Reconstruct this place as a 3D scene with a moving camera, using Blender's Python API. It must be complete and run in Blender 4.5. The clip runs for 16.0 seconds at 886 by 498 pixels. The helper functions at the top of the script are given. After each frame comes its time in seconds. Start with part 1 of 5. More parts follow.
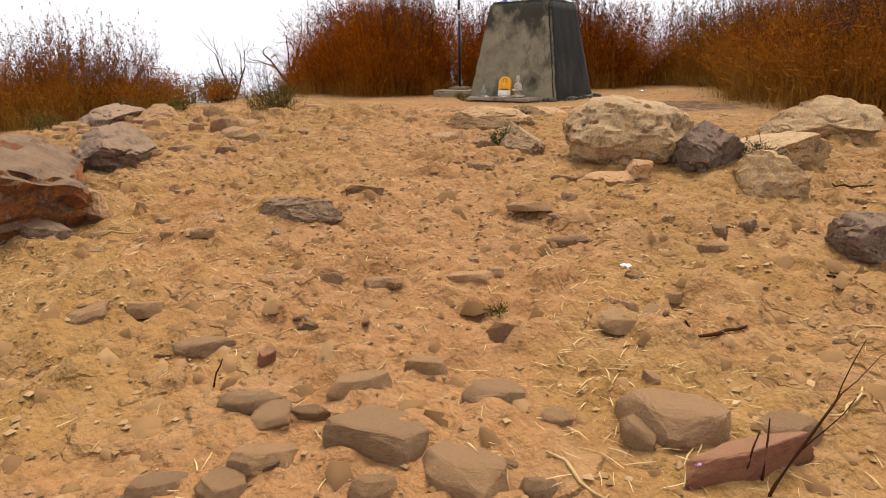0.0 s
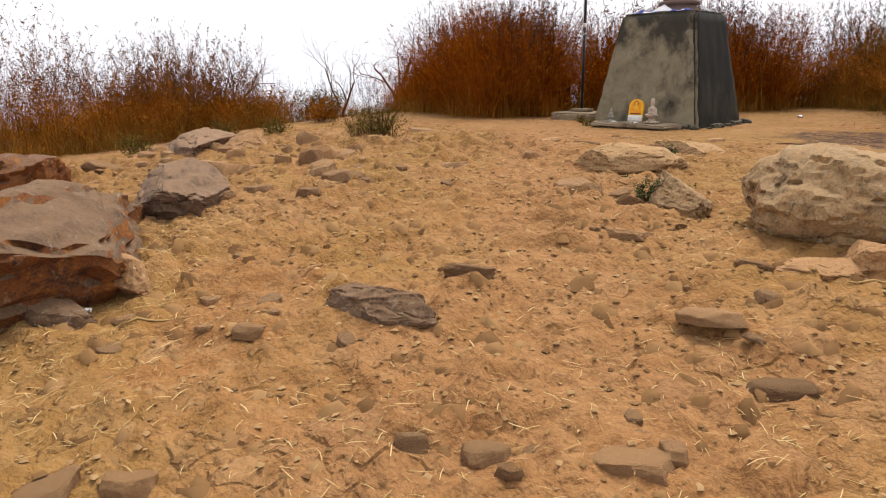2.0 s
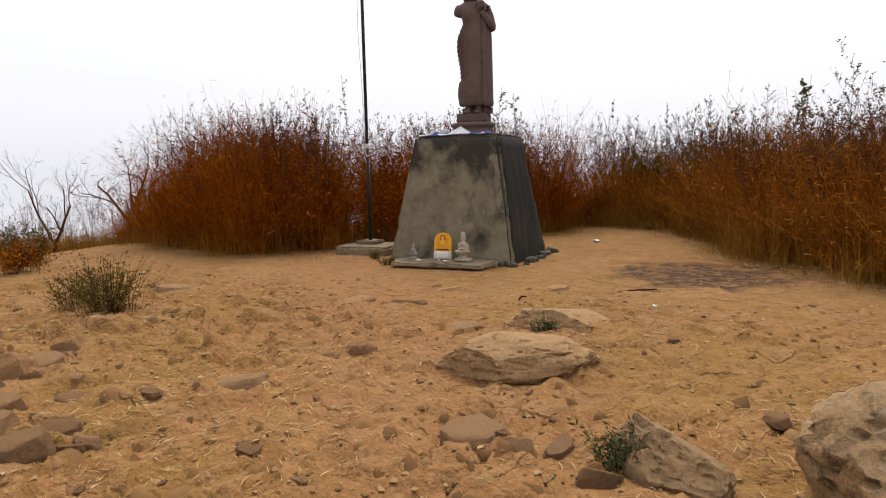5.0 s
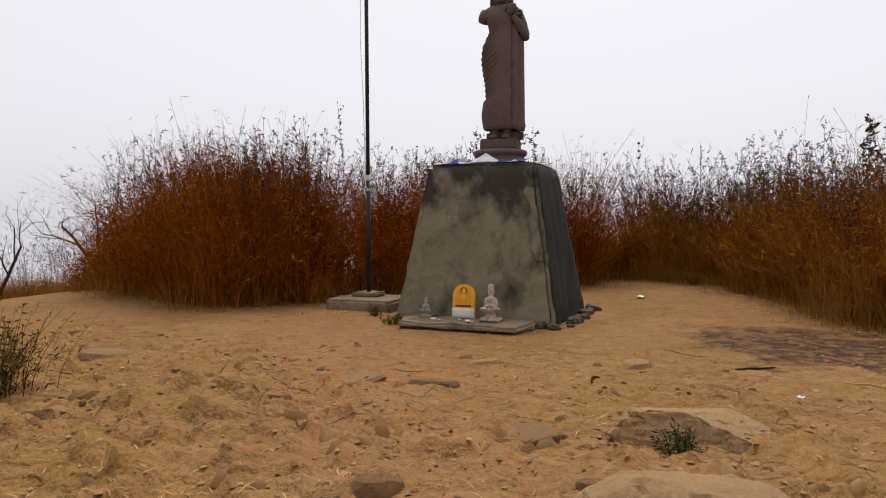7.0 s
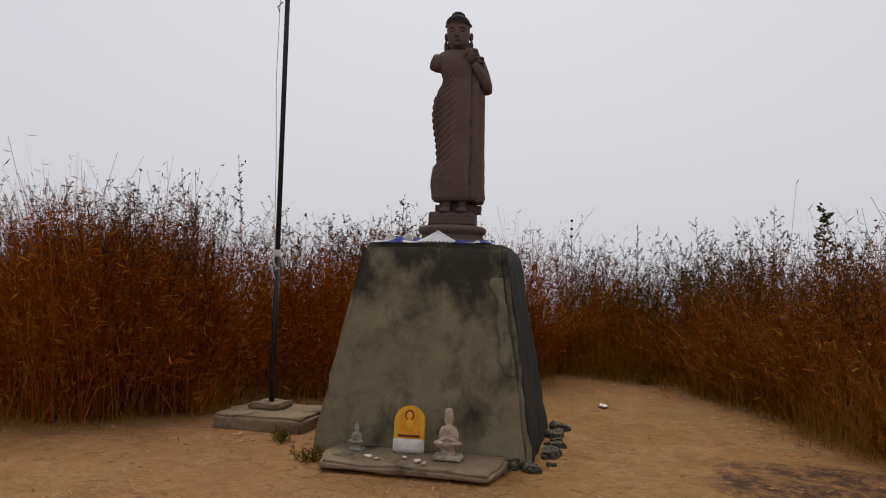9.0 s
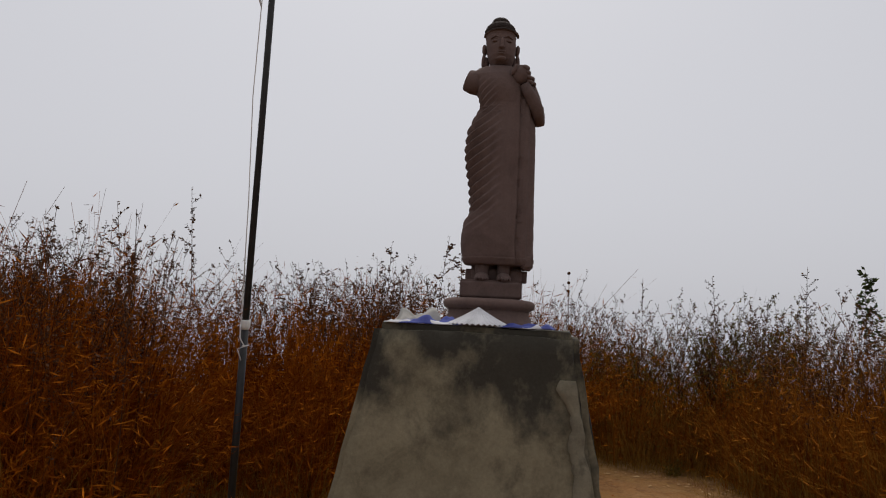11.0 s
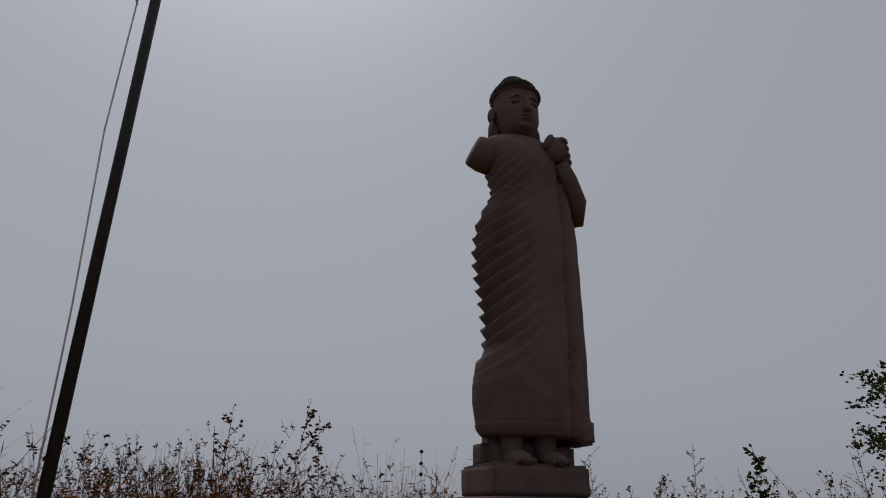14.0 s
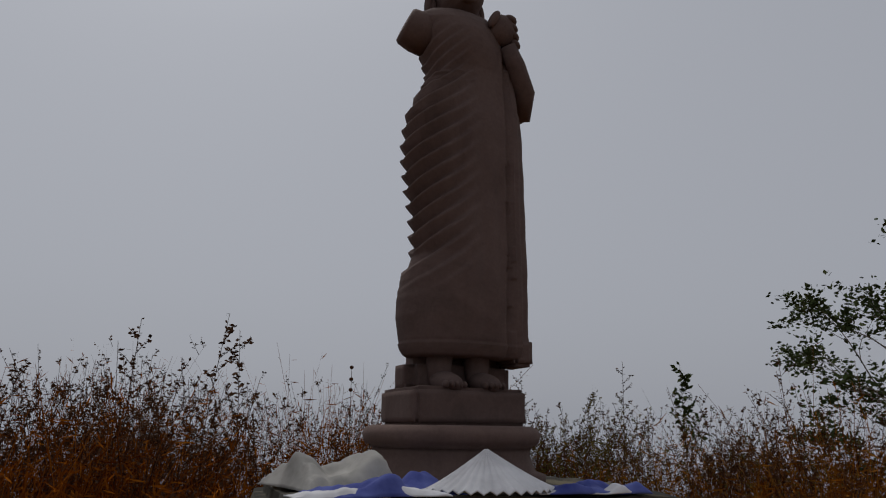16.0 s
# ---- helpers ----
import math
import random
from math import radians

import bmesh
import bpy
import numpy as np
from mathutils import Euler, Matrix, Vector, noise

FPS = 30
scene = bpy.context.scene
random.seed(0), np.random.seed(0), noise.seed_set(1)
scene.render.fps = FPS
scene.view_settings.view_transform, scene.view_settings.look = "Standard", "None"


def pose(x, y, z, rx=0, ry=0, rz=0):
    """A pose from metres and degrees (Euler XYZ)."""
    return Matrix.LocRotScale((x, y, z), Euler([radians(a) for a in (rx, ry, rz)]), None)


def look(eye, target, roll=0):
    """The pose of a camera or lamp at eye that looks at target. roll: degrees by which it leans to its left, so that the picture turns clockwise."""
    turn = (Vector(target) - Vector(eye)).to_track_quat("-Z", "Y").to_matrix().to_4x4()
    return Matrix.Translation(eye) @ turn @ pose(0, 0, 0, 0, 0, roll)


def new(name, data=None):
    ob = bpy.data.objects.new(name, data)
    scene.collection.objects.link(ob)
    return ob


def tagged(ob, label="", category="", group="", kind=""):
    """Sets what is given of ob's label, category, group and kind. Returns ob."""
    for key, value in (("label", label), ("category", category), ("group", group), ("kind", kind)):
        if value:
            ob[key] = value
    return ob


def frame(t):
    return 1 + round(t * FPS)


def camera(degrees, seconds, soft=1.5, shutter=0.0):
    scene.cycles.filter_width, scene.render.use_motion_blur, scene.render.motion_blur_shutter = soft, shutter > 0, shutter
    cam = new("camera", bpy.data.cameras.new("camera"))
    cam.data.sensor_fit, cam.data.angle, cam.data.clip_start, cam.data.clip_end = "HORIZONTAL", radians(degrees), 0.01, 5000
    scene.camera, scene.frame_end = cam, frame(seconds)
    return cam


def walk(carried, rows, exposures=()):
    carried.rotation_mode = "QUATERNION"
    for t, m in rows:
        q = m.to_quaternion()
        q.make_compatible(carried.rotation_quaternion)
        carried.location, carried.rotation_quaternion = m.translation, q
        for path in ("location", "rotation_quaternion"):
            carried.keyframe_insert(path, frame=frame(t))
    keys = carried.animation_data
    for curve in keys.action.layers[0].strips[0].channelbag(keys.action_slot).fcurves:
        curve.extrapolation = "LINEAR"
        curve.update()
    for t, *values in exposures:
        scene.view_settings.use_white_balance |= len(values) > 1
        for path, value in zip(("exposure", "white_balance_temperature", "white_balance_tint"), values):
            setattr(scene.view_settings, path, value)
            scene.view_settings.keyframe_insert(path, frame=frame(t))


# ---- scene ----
cam = camera(66.9, 16.0, soft=1.1)
PATH = [
    (0, (7.165, -10.728, 0.758), (6.029, -9.175, 0.21), -1.1),
    (0.5, (6.973, -10.511, 0.86), (5.845, -8.942, 0.343), -1.6),
    (1, (6.776, -10.224, 0.863), (5.556, -8.713, 0.385), -2.0),
    (1.5, (6.557, -9.947, 0.861), (5.195, -8.558, 0.398), -2.1),
    (2, (6.233, -9.711, 0.878), (4.858, -8.351, 0.366), -0.9),
    (2.5, (5.959, -9.513, 0.978), (4.591, -8.132, 0.51), -2.3),
    (3, (5.638, -9.238, 1.028), (4.315, -7.805, 0.587), 0.1),
    (3.5, (5.24, -9.023, 1.129), (4.046, -7.479, 0.693), -0.3),
    (4, (4.927, -8.802, 1.298), (3.974, -7.088, 0.908), -0.9),
    (4.2, (4.799, -8.669, 1.309), (3.907, -6.907, 0.993), -0.4),
    (6.3, (3.746, -7.121, 0.997), (2.97, -5.287, 0.807), -1.6),
    (6.5, (3.61, -6.926, 1.002), (2.809, -5.102, 0.824), -1.1),
    (7, (3.32, -6.602, 1.048), (2.55, -4.758, 0.973), -0.3),
    (7.5, (3.098, -6.176, 1.078), (2.282, -4.35, 1.052), -1.2),
    (8, (2.803, -5.779, 1.097), (2.037, -3.932, 1.146), 0.6),
    (8.2, (2.7, -5.652, 1.123), (2.096, -3.747, 1.219), 0.7),
    (10.5, (1.504, -4.118, 1.679), (1.109, -2.163, 1.828), 1.9),
    (11, (1.295, -3.751, 1.697), (0.995, -1.786, 1.925), 2.8),
    (11.5, (1.041, -3.385, 1.697), (0.979, -1.406, 1.979), 3.8),
    (12, (0.79, -3.096, 1.743), (0.741, -1.115, 2.015), 3.6),
    (12.5, (0.579, -2.785, 1.746), (0.517, -0.808, 2.04), 2.0),
    (13, (0.419, -2.429, 1.772), (0.49, -0.482, 2.224), 2.6),
    (13.5, (0.198, -2.184, 1.796), (0.364, -0.262, 2.324), 2.9),
    (13.7, (0.141, -2.063, 1.804), (0.333, -0.161, 2.392), 2.8),
    (14, (0.022, -1.879, 1.808), (0.39, -0.061, 2.556), 1.1),
    (14.5, (-0.231, -1.505, 1.884), (0.588, 0.124, 2.704), -0.2),
    (15, (-0.265, -1.346, 1.82), (0.641, 0.248, 2.619), -2.0),
    (15.5, (-0.067, -1.313, 1.769), (0.761, 0.364, 2.477), -5.8),
    (16, (0.169, -1.485, 1.875), (0.735, 0.361, 2.396), 0.8),
]
walk(cam, [(t, look(eye, target, roll)) for t, eye, target, roll in PATH],
     [(0, 0.72, 6500, 10), (1.5, 0.64, 6500, 10), (3.5, 0.40, 6500, 10), (6.5, 0.04, 6500, 10), (7.3, -0.10, 6500, 10), (8.0, -0.27, 6500, 10), (10.5, -0.50, 6480, 10), (11.5, -0.70, 6400, 10),
      (12.5, -1.24, 6250, 10), (13.5, -1.34, 6150, 9), (14.5, -1.44, 6050, 9), (15.2, -1.50, 6050, 9), (16, -1.26, 6150, 9)])

# ---- sky and sun: a bright, even overcast ----
world = bpy.data.worlds.new("overcast_sky")
scene.world = world
world.use_nodes = True
wn, wl = world.node_tree.nodes, world.node_tree.links
wn.clear()
sky = wn.new("ShaderNodeTexSky")
sky.sky_type, sky.sun_disc = 'NISHITA', False
sky.sun_elevation, sky.sun_rotation = radians(62), radians(-12)
sky.dust_density, sky.air_density = 6.0, 1.0
hue = wn.new("ShaderNodeHueSaturation")
hue.inputs["Saturation"].default_value = 0.22
hue.inputs["Value"].default_value = 0.10
cloud = wn.new("ShaderNodeMix")
cloud.data_type = 'RGBA'
cloud.inputs[0].default_value = 0.68
cloud.inputs[7].default_value = (0.90, 0.90, 0.96, 1)
back = wn.new("ShaderNodeBackground")
back.inputs[1].default_value = 1.14
wout = wn.new("ShaderNodeOutputWorld")
wl.new(sky.outputs[0], hue.inputs["Color"])
wl.new(hue.outputs[0], cloud.inputs[6])
wl.new(cloud.outputs[2], back.inputs[0])
wl.new(back.outputs[0], wout.inputs[0])
sun = new("sun", bpy.data.lights.new("sun", 'SUN'))
sun.data.energy, sun.data.angle, sun.data.color = 2.4, radians(22), (1.0, 0.95, 0.87)
sun.matrix_world = look((-1.5, 7.0, 13.5), (0, 0, 0))


# ---- materials ----
def rgba(c):
    return (c[0], c[1], c[2], 1)


class Nodes:
    """A small writer of node materials."""

    def __init__(self, name, rough=0.9, spec=0.3):
        self.m = bpy.data.materials.new(name)
        self.m.use_nodes = True
        self.t = self.m.node_tree
        self.b = self.t.nodes["Principled BSDF"]
        self.b.inputs["Roughness"].default_value = rough
        self.b.inputs["Specular IOR Level"].default_value = spec
        co = self.t.nodes.new("ShaderNodeTexCoord")
        self.place = co.outputs["Object"]

    def link(self, a, b):
        self.t.links.new(a, b)

    def noise(self, scale, detail=4, rough=0.6, distort=0.0, stretch=None):
        n = self.t.nodes.new("ShaderNodeTexNoise")
        n.inputs["Scale"].default_value = scale
        n.inputs["Detail"].default_value = detail
        n.inputs["Roughness"].default_value = rough
        n.inputs["Distortion"].default_value = distort
        if stretch:
            mp = self.t.nodes.new("ShaderNodeMapping")
            mp.inputs["Scale"].default_value = stretch
            self.link(self.place, mp.inputs[0])
            self.link(mp.outputs[0], n.inputs["Vector"])
        else:
            self.link(self.place, n.inputs["Vector"])
        return n.outputs["Fac"]

    def ramp(self, fac, stops):
        r = self.t.nodes.new("ShaderNodeValToRGB")
        e = r.color_ramp.elements
        while len(e) < len(stops):
            e.new(0.5)
        for k, (p, c) in zip(e, stops):
            k.position, k.color = p, rgba(c)
        self.link(fac, r.inputs[0])
        return r.outputs[0]

    def mix(self, fac, a, b, how='MIX'):
        n = self.t.nodes.new("ShaderNodeMix")
        n.data_type, n.blend_type = 'RGBA', how
        for sock, v in ((n.inputs[0], fac), (n.inputs[6], a), (n.inputs[7], b)):
            if isinstance(v, (int, float)):
                sock.default_value = v
            elif isinstance(v, tuple):
                sock.default_value = rgba(v)
            else:
                self.link(v, sock)
        return n.outputs[2]

    def step(self, fac, lo, hi):
        n = self.t.nodes.new("ShaderNodeMapRange")
        n.inputs[1].default_value, n.inputs[2].default_value = lo, hi
        self.link(fac, n.inputs[0])
        return n.outputs[0]

    def island(self):
        return self.t.nodes.new("ShaderNodeNewGeometry").outputs["Random Per Island"]

    def own(self):
        return self.t.nodes.new("ShaderNodeObjectInfo").outputs["Random"]

    def axis(self, i):
        s = self.t.nodes.new("ShaderNodeSeparateXYZ")
        self.link(self.place, s.inputs[0])
        return s.outputs[i]

    def done(self, colour, bump=None, strength=0.4, distance=0.01):
        if isinstance(colour, tuple):
            self.b.inputs["Base Color"].default_value = rgba(colour)
        else:
            self.link(colour, self.b.inputs["Base Color"])
        if bump is not None:
            n = self.t.nodes.new("ShaderNodeBump")
            n.inputs["Strength"].default_value = strength
            n.inputs["Distance"].default_value = distance
            self.link(bump, n.inputs["Height"])
            self.link(n.outputs[0], self.b.inputs["Normal"])
        return self.m


def soil():
    n = Nodes("dusty_soil", 0.95, 0.12)

    def part_of(fac, k):
        return n.mix(1.0, fac, (k, k, k), 'MULTIPLY')
    # broad drifts of ochre, tan and pinkish dust
    c = n.ramp(n.noise(0.6, 5, 0.6, 0.6), [(0.34, (0.47, 0.235, 0.088)), (0.48, (0.52, 0.285, 0.118)), (0.62, (0.55, 0.325, 0.150))])
    c = n.mix(0.55, c, n.ramp(n.noise(2.3, 6, 0.6, 0.7), [(0.36, (0.36, 0.185, 0.072)), (0.46, (0.48, 0.255, 0.100)), (0.56, (0.54, 0.305, 0.130)), (0.68, (0.60, 0.375, 0.185))]))
    # hand-sized scuffs, hollows and crusts
    c = n.mix(part_of(n.step(n.noise(5.5, 5, 0.55, 0.5), 0.53, 0.66), 0.55), c, (0.60, 0.375, 0.185))
    c = n.mix(part_of(n.step(n.noise(7.0, 5, 0.60, 0.4, (1.0, 1.3, 1.0)), 0.55, 0.66), 0.60), c, (0.27, 0.140, 0.060))
    c = n.mix(part_of(n.step(n.noise(24, 4, 0.60), 0.54, 0.68), 0.45), c, (0.24, 0.125, 0.055))
    c = n.mix(part_of(n.step(n.noise(38, 3, 0.55), 0.56, 0.70), 0.45), c, (0.66, 0.45, 0.24))
    warp = n.t.nodes.new("ShaderNodeVectorMath")
    warp.operation = 'MULTIPLY_ADD'
    wob = n.t.nodes.new("ShaderNodeTexNoise")
    wob.inputs["Scale"].default_value = 5.0
    wob.inputs["Detail"].default_value = 4.0
    n.link(n.place, wob.inputs["Vector"])
    n.link(wob.outputs["Color"], warp.inputs[0])
    warp.inputs[1].default_value = (0.22, 0.22, 0.22)
    n.link(n.place, warp.inputs[2])
    # stones worn level with the soil
    cell = n.t.nodes.new("ShaderNodeTexVoronoi")
    cell.inputs["Scale"].default_value = 4.6
    n.link(warp.outputs[0], cell.inputs["Vector"])
    edge = n.t.nodes.new("ShaderNodeTexVoronoi")
    edge.feature = 'DISTANCE_TO_EDGE'
    edge.inputs["Scale"].default_value = 4.6
    n.link(warp.outputs[0], edge.inputs["Vector"])
    pick = n.t.nodes.new("ShaderNodeSeparateColor")
    n.link(cell.outputs["Color"], pick.inputs[0])
    shade = n.ramp(pick.outputs[1], [(0.0, (0.33, 0.18, 0.09)), (0.35, (0.50, 0.29, 0.135)), (0.7, (0.58, 0.37, 0.20)), (1.0, (0.45, 0.27, 0.16))])
    area = n.step(n.noise(0.75, 3, 0.5), 0.42, 0.56)
    there = n.mix(1.0, n.mix(1.0, n.step(pick.outputs[0], 0.50, 0.56), n.step(edge.outputs["Distance"], 0.02, 0.10), 'MULTIPLY'), area, 'MULTIPLY')
    c = n.mix(part_of(there, 0.5), c, shade)
    # the trodden strip is bare and pinkish, its sides are strawy
    along = n.t.nodes.new("ShaderNodeVectorMath")
    along.operation = 'DOT_PRODUCT'
    n.link(n.place, along.inputs[0])
    along.inputs[1].default_value = (0.815, 0.58, 0.0)
    drift = n.t.nodes.new("ShaderNodeMath")
    drift.operation = 'MULTIPLY_ADD'
    n.link(n.noise(0.8, 5, 0.6), drift.inputs[0])
    drift.inputs[1].default_value = 2.4
    n.link(along.outputs["Value"], drift.inputs[2])
    gap = n.t.nodes.new("ShaderNodeMath")
    gap.operation = 'SUBTRACT'
    n.link(drift.outputs[0], gap.inputs[0])
    gap.inputs[1].default_value = 0.55
    off = n.t.nodes.new("ShaderNodeMath")
    off.operation = 'ABSOLUTE'
    n.link(gap.outputs[0], off.inputs[0])
    trod = n.step(off.outputs[0], 1.0, 0.35)
    c = n.mix(part_of(trod, 0.45), c, (0.53, 0.29, 0.135))
    grassy = n.mix(1.0, n.step(n.noise(0.9, 6, 0.65, 0.8), 0.43, 0.58), n.step(off.outputs[0], 0.4, 1.0), 'MULTIPLY')
    c = n.mix(part_of(grassy, 0.5), c, (0.44, 0.275, 0.085))
    for size, low, high in ((21, 0.80, 1.08), (60, 0.80, 1.10)):
        crumb = n.t.nodes.new("ShaderNodeTexVoronoi")
        crumb.inputs["Scale"].default_value = size
        n.link(warp.outputs[0], crumb.inputs["Vector"])
        tone = n.t.nodes.new("ShaderNodeSeparateColor")
        n.link(crumb.outputs["Color"], tone.inputs[0])
        c = n.mix(0.6, c, n.mix(1.0, c, n.ramp(tone.outputs[0], [(0.0, (low, low, low)), (0.3, (0.97, 0.97, 0.97)), (0.75, (1.0, 1.0, 1.0)), (1.0, (high, high, high))]), 'MULTIPLY'))
    c = n.mix(1.0, c, (0.50, 0.450, 0.395), 'MULTIPLY')
    # a burnt patch of ground beside the pedestal
    mp = n.t.nodes.new("ShaderNodeMapping")
    mp.inputs["Location"].default_value = (-4.0, 0.2, 0)
    n.link(n.place, mp.inputs[0])
    ln = n.t.nodes.new("ShaderNodeVectorMath")
    ln.operation = 'LENGTH'
    n.link(mp.outputs[0], ln.inputs[0])
    ring = n.t.nodes.new("ShaderNodeMath")
    ring.operation = 'MULTIPLY_ADD'
    n.link(n.noise(2.6, 6, 0.7, 0.5), ring.inputs[0])
    ring.inputs[1].default_value = -3.0
    n.link(ln.outputs["Value"], ring.inputs[2])
    c = n.mix(n.mix(1.0, n.step(ring.outputs[0], -0.35, -0.95), n.step(n.noise(7, 7, 0.75), 0.36, 0.52), 'MULTIPLY'), c, (0.06, 0.032, 0.02))
    bump = n.mix(0.2, n.mix(0.22, n.noise(9, 5, 0.55), n.noise(42, 3, 0.5)), there)
    return n.done(c, bump, 1.0, 0.085)


def rock(name, light, dark, stain, dust=0.0, lichen=True, grit=0.025, cover=(0.56, 0.33, 0.15)):
    n = Nodes(name, 0.9, 0.2)
    big, mid, fine = n.noise(2.6, 6, 0.65, 0.8), n.noise(9, 7, 0.72, 0.5), n.noise(60, 5, 0.75)
    c = n.ramp(big, [(0.34, dark), (0.48, light), (0.62, tuple(0.75 * v for v in light))])
    c = n.mix(n.step(mid, 0.50, 0.60), c, stain)
    if lichen:
        c = n.mix(n.step(n.noise(5, 9, 0.78, 1.0), 0.53, 0.59), c, (0.05, 0.038, 0.03))
        c = n.mix(n.step(n.noise(13, 8, 0.75, 0.6), 0.58, 0.64), c, (0.40, 0.36, 0.28))
    if dust:
        c = n.mix(n.mix(1.0, n.step(n.noise(4.2, 7, 0.7, 1.2), 0.48, 0.60), (0.55, 0.55, 0.55), 'MULTIPLY'), c, tuple(min(1, 1.25 * v) for v in light))
        c = n.mix(n.mix(1.0, n.step(n.noise(6.5, 8, 0.75, 1.0), 0.55, 0.62), (0.6, 0.6, 0.6), 'MULTIPLY'), c, tuple(0.6 * v for v in dark))
    c = n.mix(0.4 if lichen or dust else 0.12, c, n.ramp(fine, [(0.38, tuple(0.45 * v for v in dark)), (0.62, tuple(min(1, 1.2 * v) for v in light))]))
    if dust:
        geo = n.t.nodes.new("ShaderNodeNewGeometry")
        sep = n.t.nodes.new("ShaderNodeSeparateXYZ")
        n.link(geo.outputs["Normal"], sep.inputs[0])
        up = n.mix(0.5, n.step(sep.outputs[2], 0.45, 0.95), n.noise(7, 5, 0.7))
        c = n.mix(n.mix(1.0, n.step(up, 0.35, 0.75), (dust, dust, dust), 'MULTIPLY'), c, cover)
    tint = n.ramp(n.own(), [(0.0, (0.75, 0.75, 0.75)), (1.0, (1.0, 0.97, 0.92))])
    c = n.mix(1.0, c, tint, 'MULTIPLY')
    return n.done(c, n.mix(0.5, mid, n.noise(24, 9, 0.8)), 1.0, 0.04 if lichen else grit)


def plant(name, a, b, c3):
    n = Nodes(name, 0.9, 0.0)
    c = n.ramp(n.island(), [(0.0, a), (0.5, b), (1.0, c3)])
    c = n.mix(0.35, c, n.ramp(n.noise(1.3, 3), [(0.3, tuple(0.55 * v for v in a)), (0.7, c3)]))
    return n.done(c)


def concrete(name, pale, dark, grime_lo, grime_hi, streak, crown=None, dark_spot=None):
    n = Nodes(name, 0.9, 0.2)
    big, mid, fine = n.noise(1.9, 7, 0.68, 0.6), n.noise(6, 8, 0.74, 0.7), n.noise(60, 5, 0.75)
    c = n.ramp(big, [(0.34, dark), (0.48, pale), (0.64, tuple(1.2 * v for v in pale))])
    c = n.mix(0.35, c, n.ramp(mid, [(0.40, dark), (0.58, pale)]))
    run = n.noise(3.0, 7, 0.62, 0.1, (1.0, 1.0, streak))
    if crown is not None:
        lift = n.t.nodes.new("ShaderNodeMath")
        lift.operation = 'MULTIPLY_ADD'
        n.link(n.step(n.axis(2), crown, crown + 0.75), lift.inputs[0])
        lift.inputs[1].default_value = 0.28
        n.link(run, lift.inputs[2])
        run = lift.outputs[0]
    c = n.mix(n.mix(1.0, n.step(run, grime_lo, grime_hi), (0.88, 0.88, 0.88), 'MULTIPLY'), c, (0.02, 0.018, 0.015))
    # a ragged round dark spot at the given place
    if dark_spot is not None:
        mp = n.t.nodes.new("ShaderNodeMapping")
        mp.inputs["Location"].default_value = tuple(-v for v in dark_spot)
        n.link(n.place, mp.inputs[0])
        far = n.t.nodes.new("ShaderNodeVectorMath")
        far.operation = 'LENGTH'
        n.link(mp.outputs[0], far.inputs[0])
        ragged = n.t.nodes.new("ShaderNodeMath")
        ragged.operation = 'MULTIPLY_ADD'
        n.link(n.noise(9, 5, 0.7), ragged.inputs[0])
        ragged.inputs[1].default_value = -0.22
        n.link(far.outputs["Value"], ragged.inputs[2])
        c = n.mix(n.step(ragged.outputs[0], 0.09, -0.08), c, (0.012, 0.010, 0.009))
    c = n.mix(1.0, c, n.ramp(fine, [(0.35, (0.80, 0.80, 0.80)), (0.65, (1.0, 1.0, 1.0))]), 'MULTIPLY')
    return n.done(c, n.mix(0.5, mid, n.noise(30, 6, 0.7)), 0.45, 0.012)


def cloth(name, a, b):
    n = Nodes(name, 0.85, 0.2)
    return n.done(n.ramp(n.noise(7, 4, 0.6), [(0.35, a), (0.62, b)]), n.noise(400, 2), 0.2, 0.001)


def plain(name, c, rough=0.7, metal=0.0, var=0.25):
    n = Nodes(name, rough)
    n.b.inputs["Metallic"].default_value = metal
    return n.done(n.ramp(n.noise(14, 5, 0.65), [(0.3, tuple(v * (1 - var) for v in c)), (0.7, tuple(min(1, v * (1 + var)) for v in c))]),
                  n.noise(60, 4), 0.15, 0.004)


SOIL = soil()
ROCK_TAN = rock("tan_rock", (0.48, 0.31, 0.155), (0.20, 0.12, 0.06), (0.42, 0.22, 0.08), 0.5, True, 0.025, (0.45, 0.305, 0.165))
ROCK_GREY = rock("grey_rock", (0.235, 0.155, 0.105), (0.10, 0.062, 0.040), (0.21, 0.12, 0.068), 0.6, True, 0.03, (0.28, 0.17, 0.095))
ROCK_DARK = rock("brown_rock", (0.20, 0.125, 0.075), (0.085, 0.050, 0.030), (0.18, 0.10, 0.052), 0.5, True, 0.03, (0.26, 0.155, 0.085))
ROCK_BUFF = rock("buff_rock", (0.41, 0.265, 0.135), (0.20, 0.115, 0.055), (0.35, 0.195, 0.085), 0.6, False, 0.03, (0.38, 0.235, 0.112))
ROCK_RUST = rock("rust_rock", (0.24, 0.088, 0.028), (0.05, 0.022, 0.013), (0.46, 0.18, 0.032), 0.6, True, 0.035, (0.16, 0.105, 0.07))
ROCK_PALE = rock("dusty_rock", (0.47, 0.275, 0.135), (0.22, 0.115, 0.052), (0.40, 0.215, 0.092), 0.8, False, 0.03, (0.375, 0.212, 0.097))
ROCK_RED = rock("brick_red_rock", (0.36, 0.15, 0.075), (0.16, 0.06, 0.03), (0.30, 0.13, 0.07), 0.55, False, 0.022, (0.46, 0.25, 0.13))
ROCK_EARTH = rock("earthy_rock", (0.30, 0.165, 0.078), (0.11, 0.056, 0.027), (0.24, 0.125, 0.055), 0.7, False, 0.03, (0.31, 0.17, 0.075))
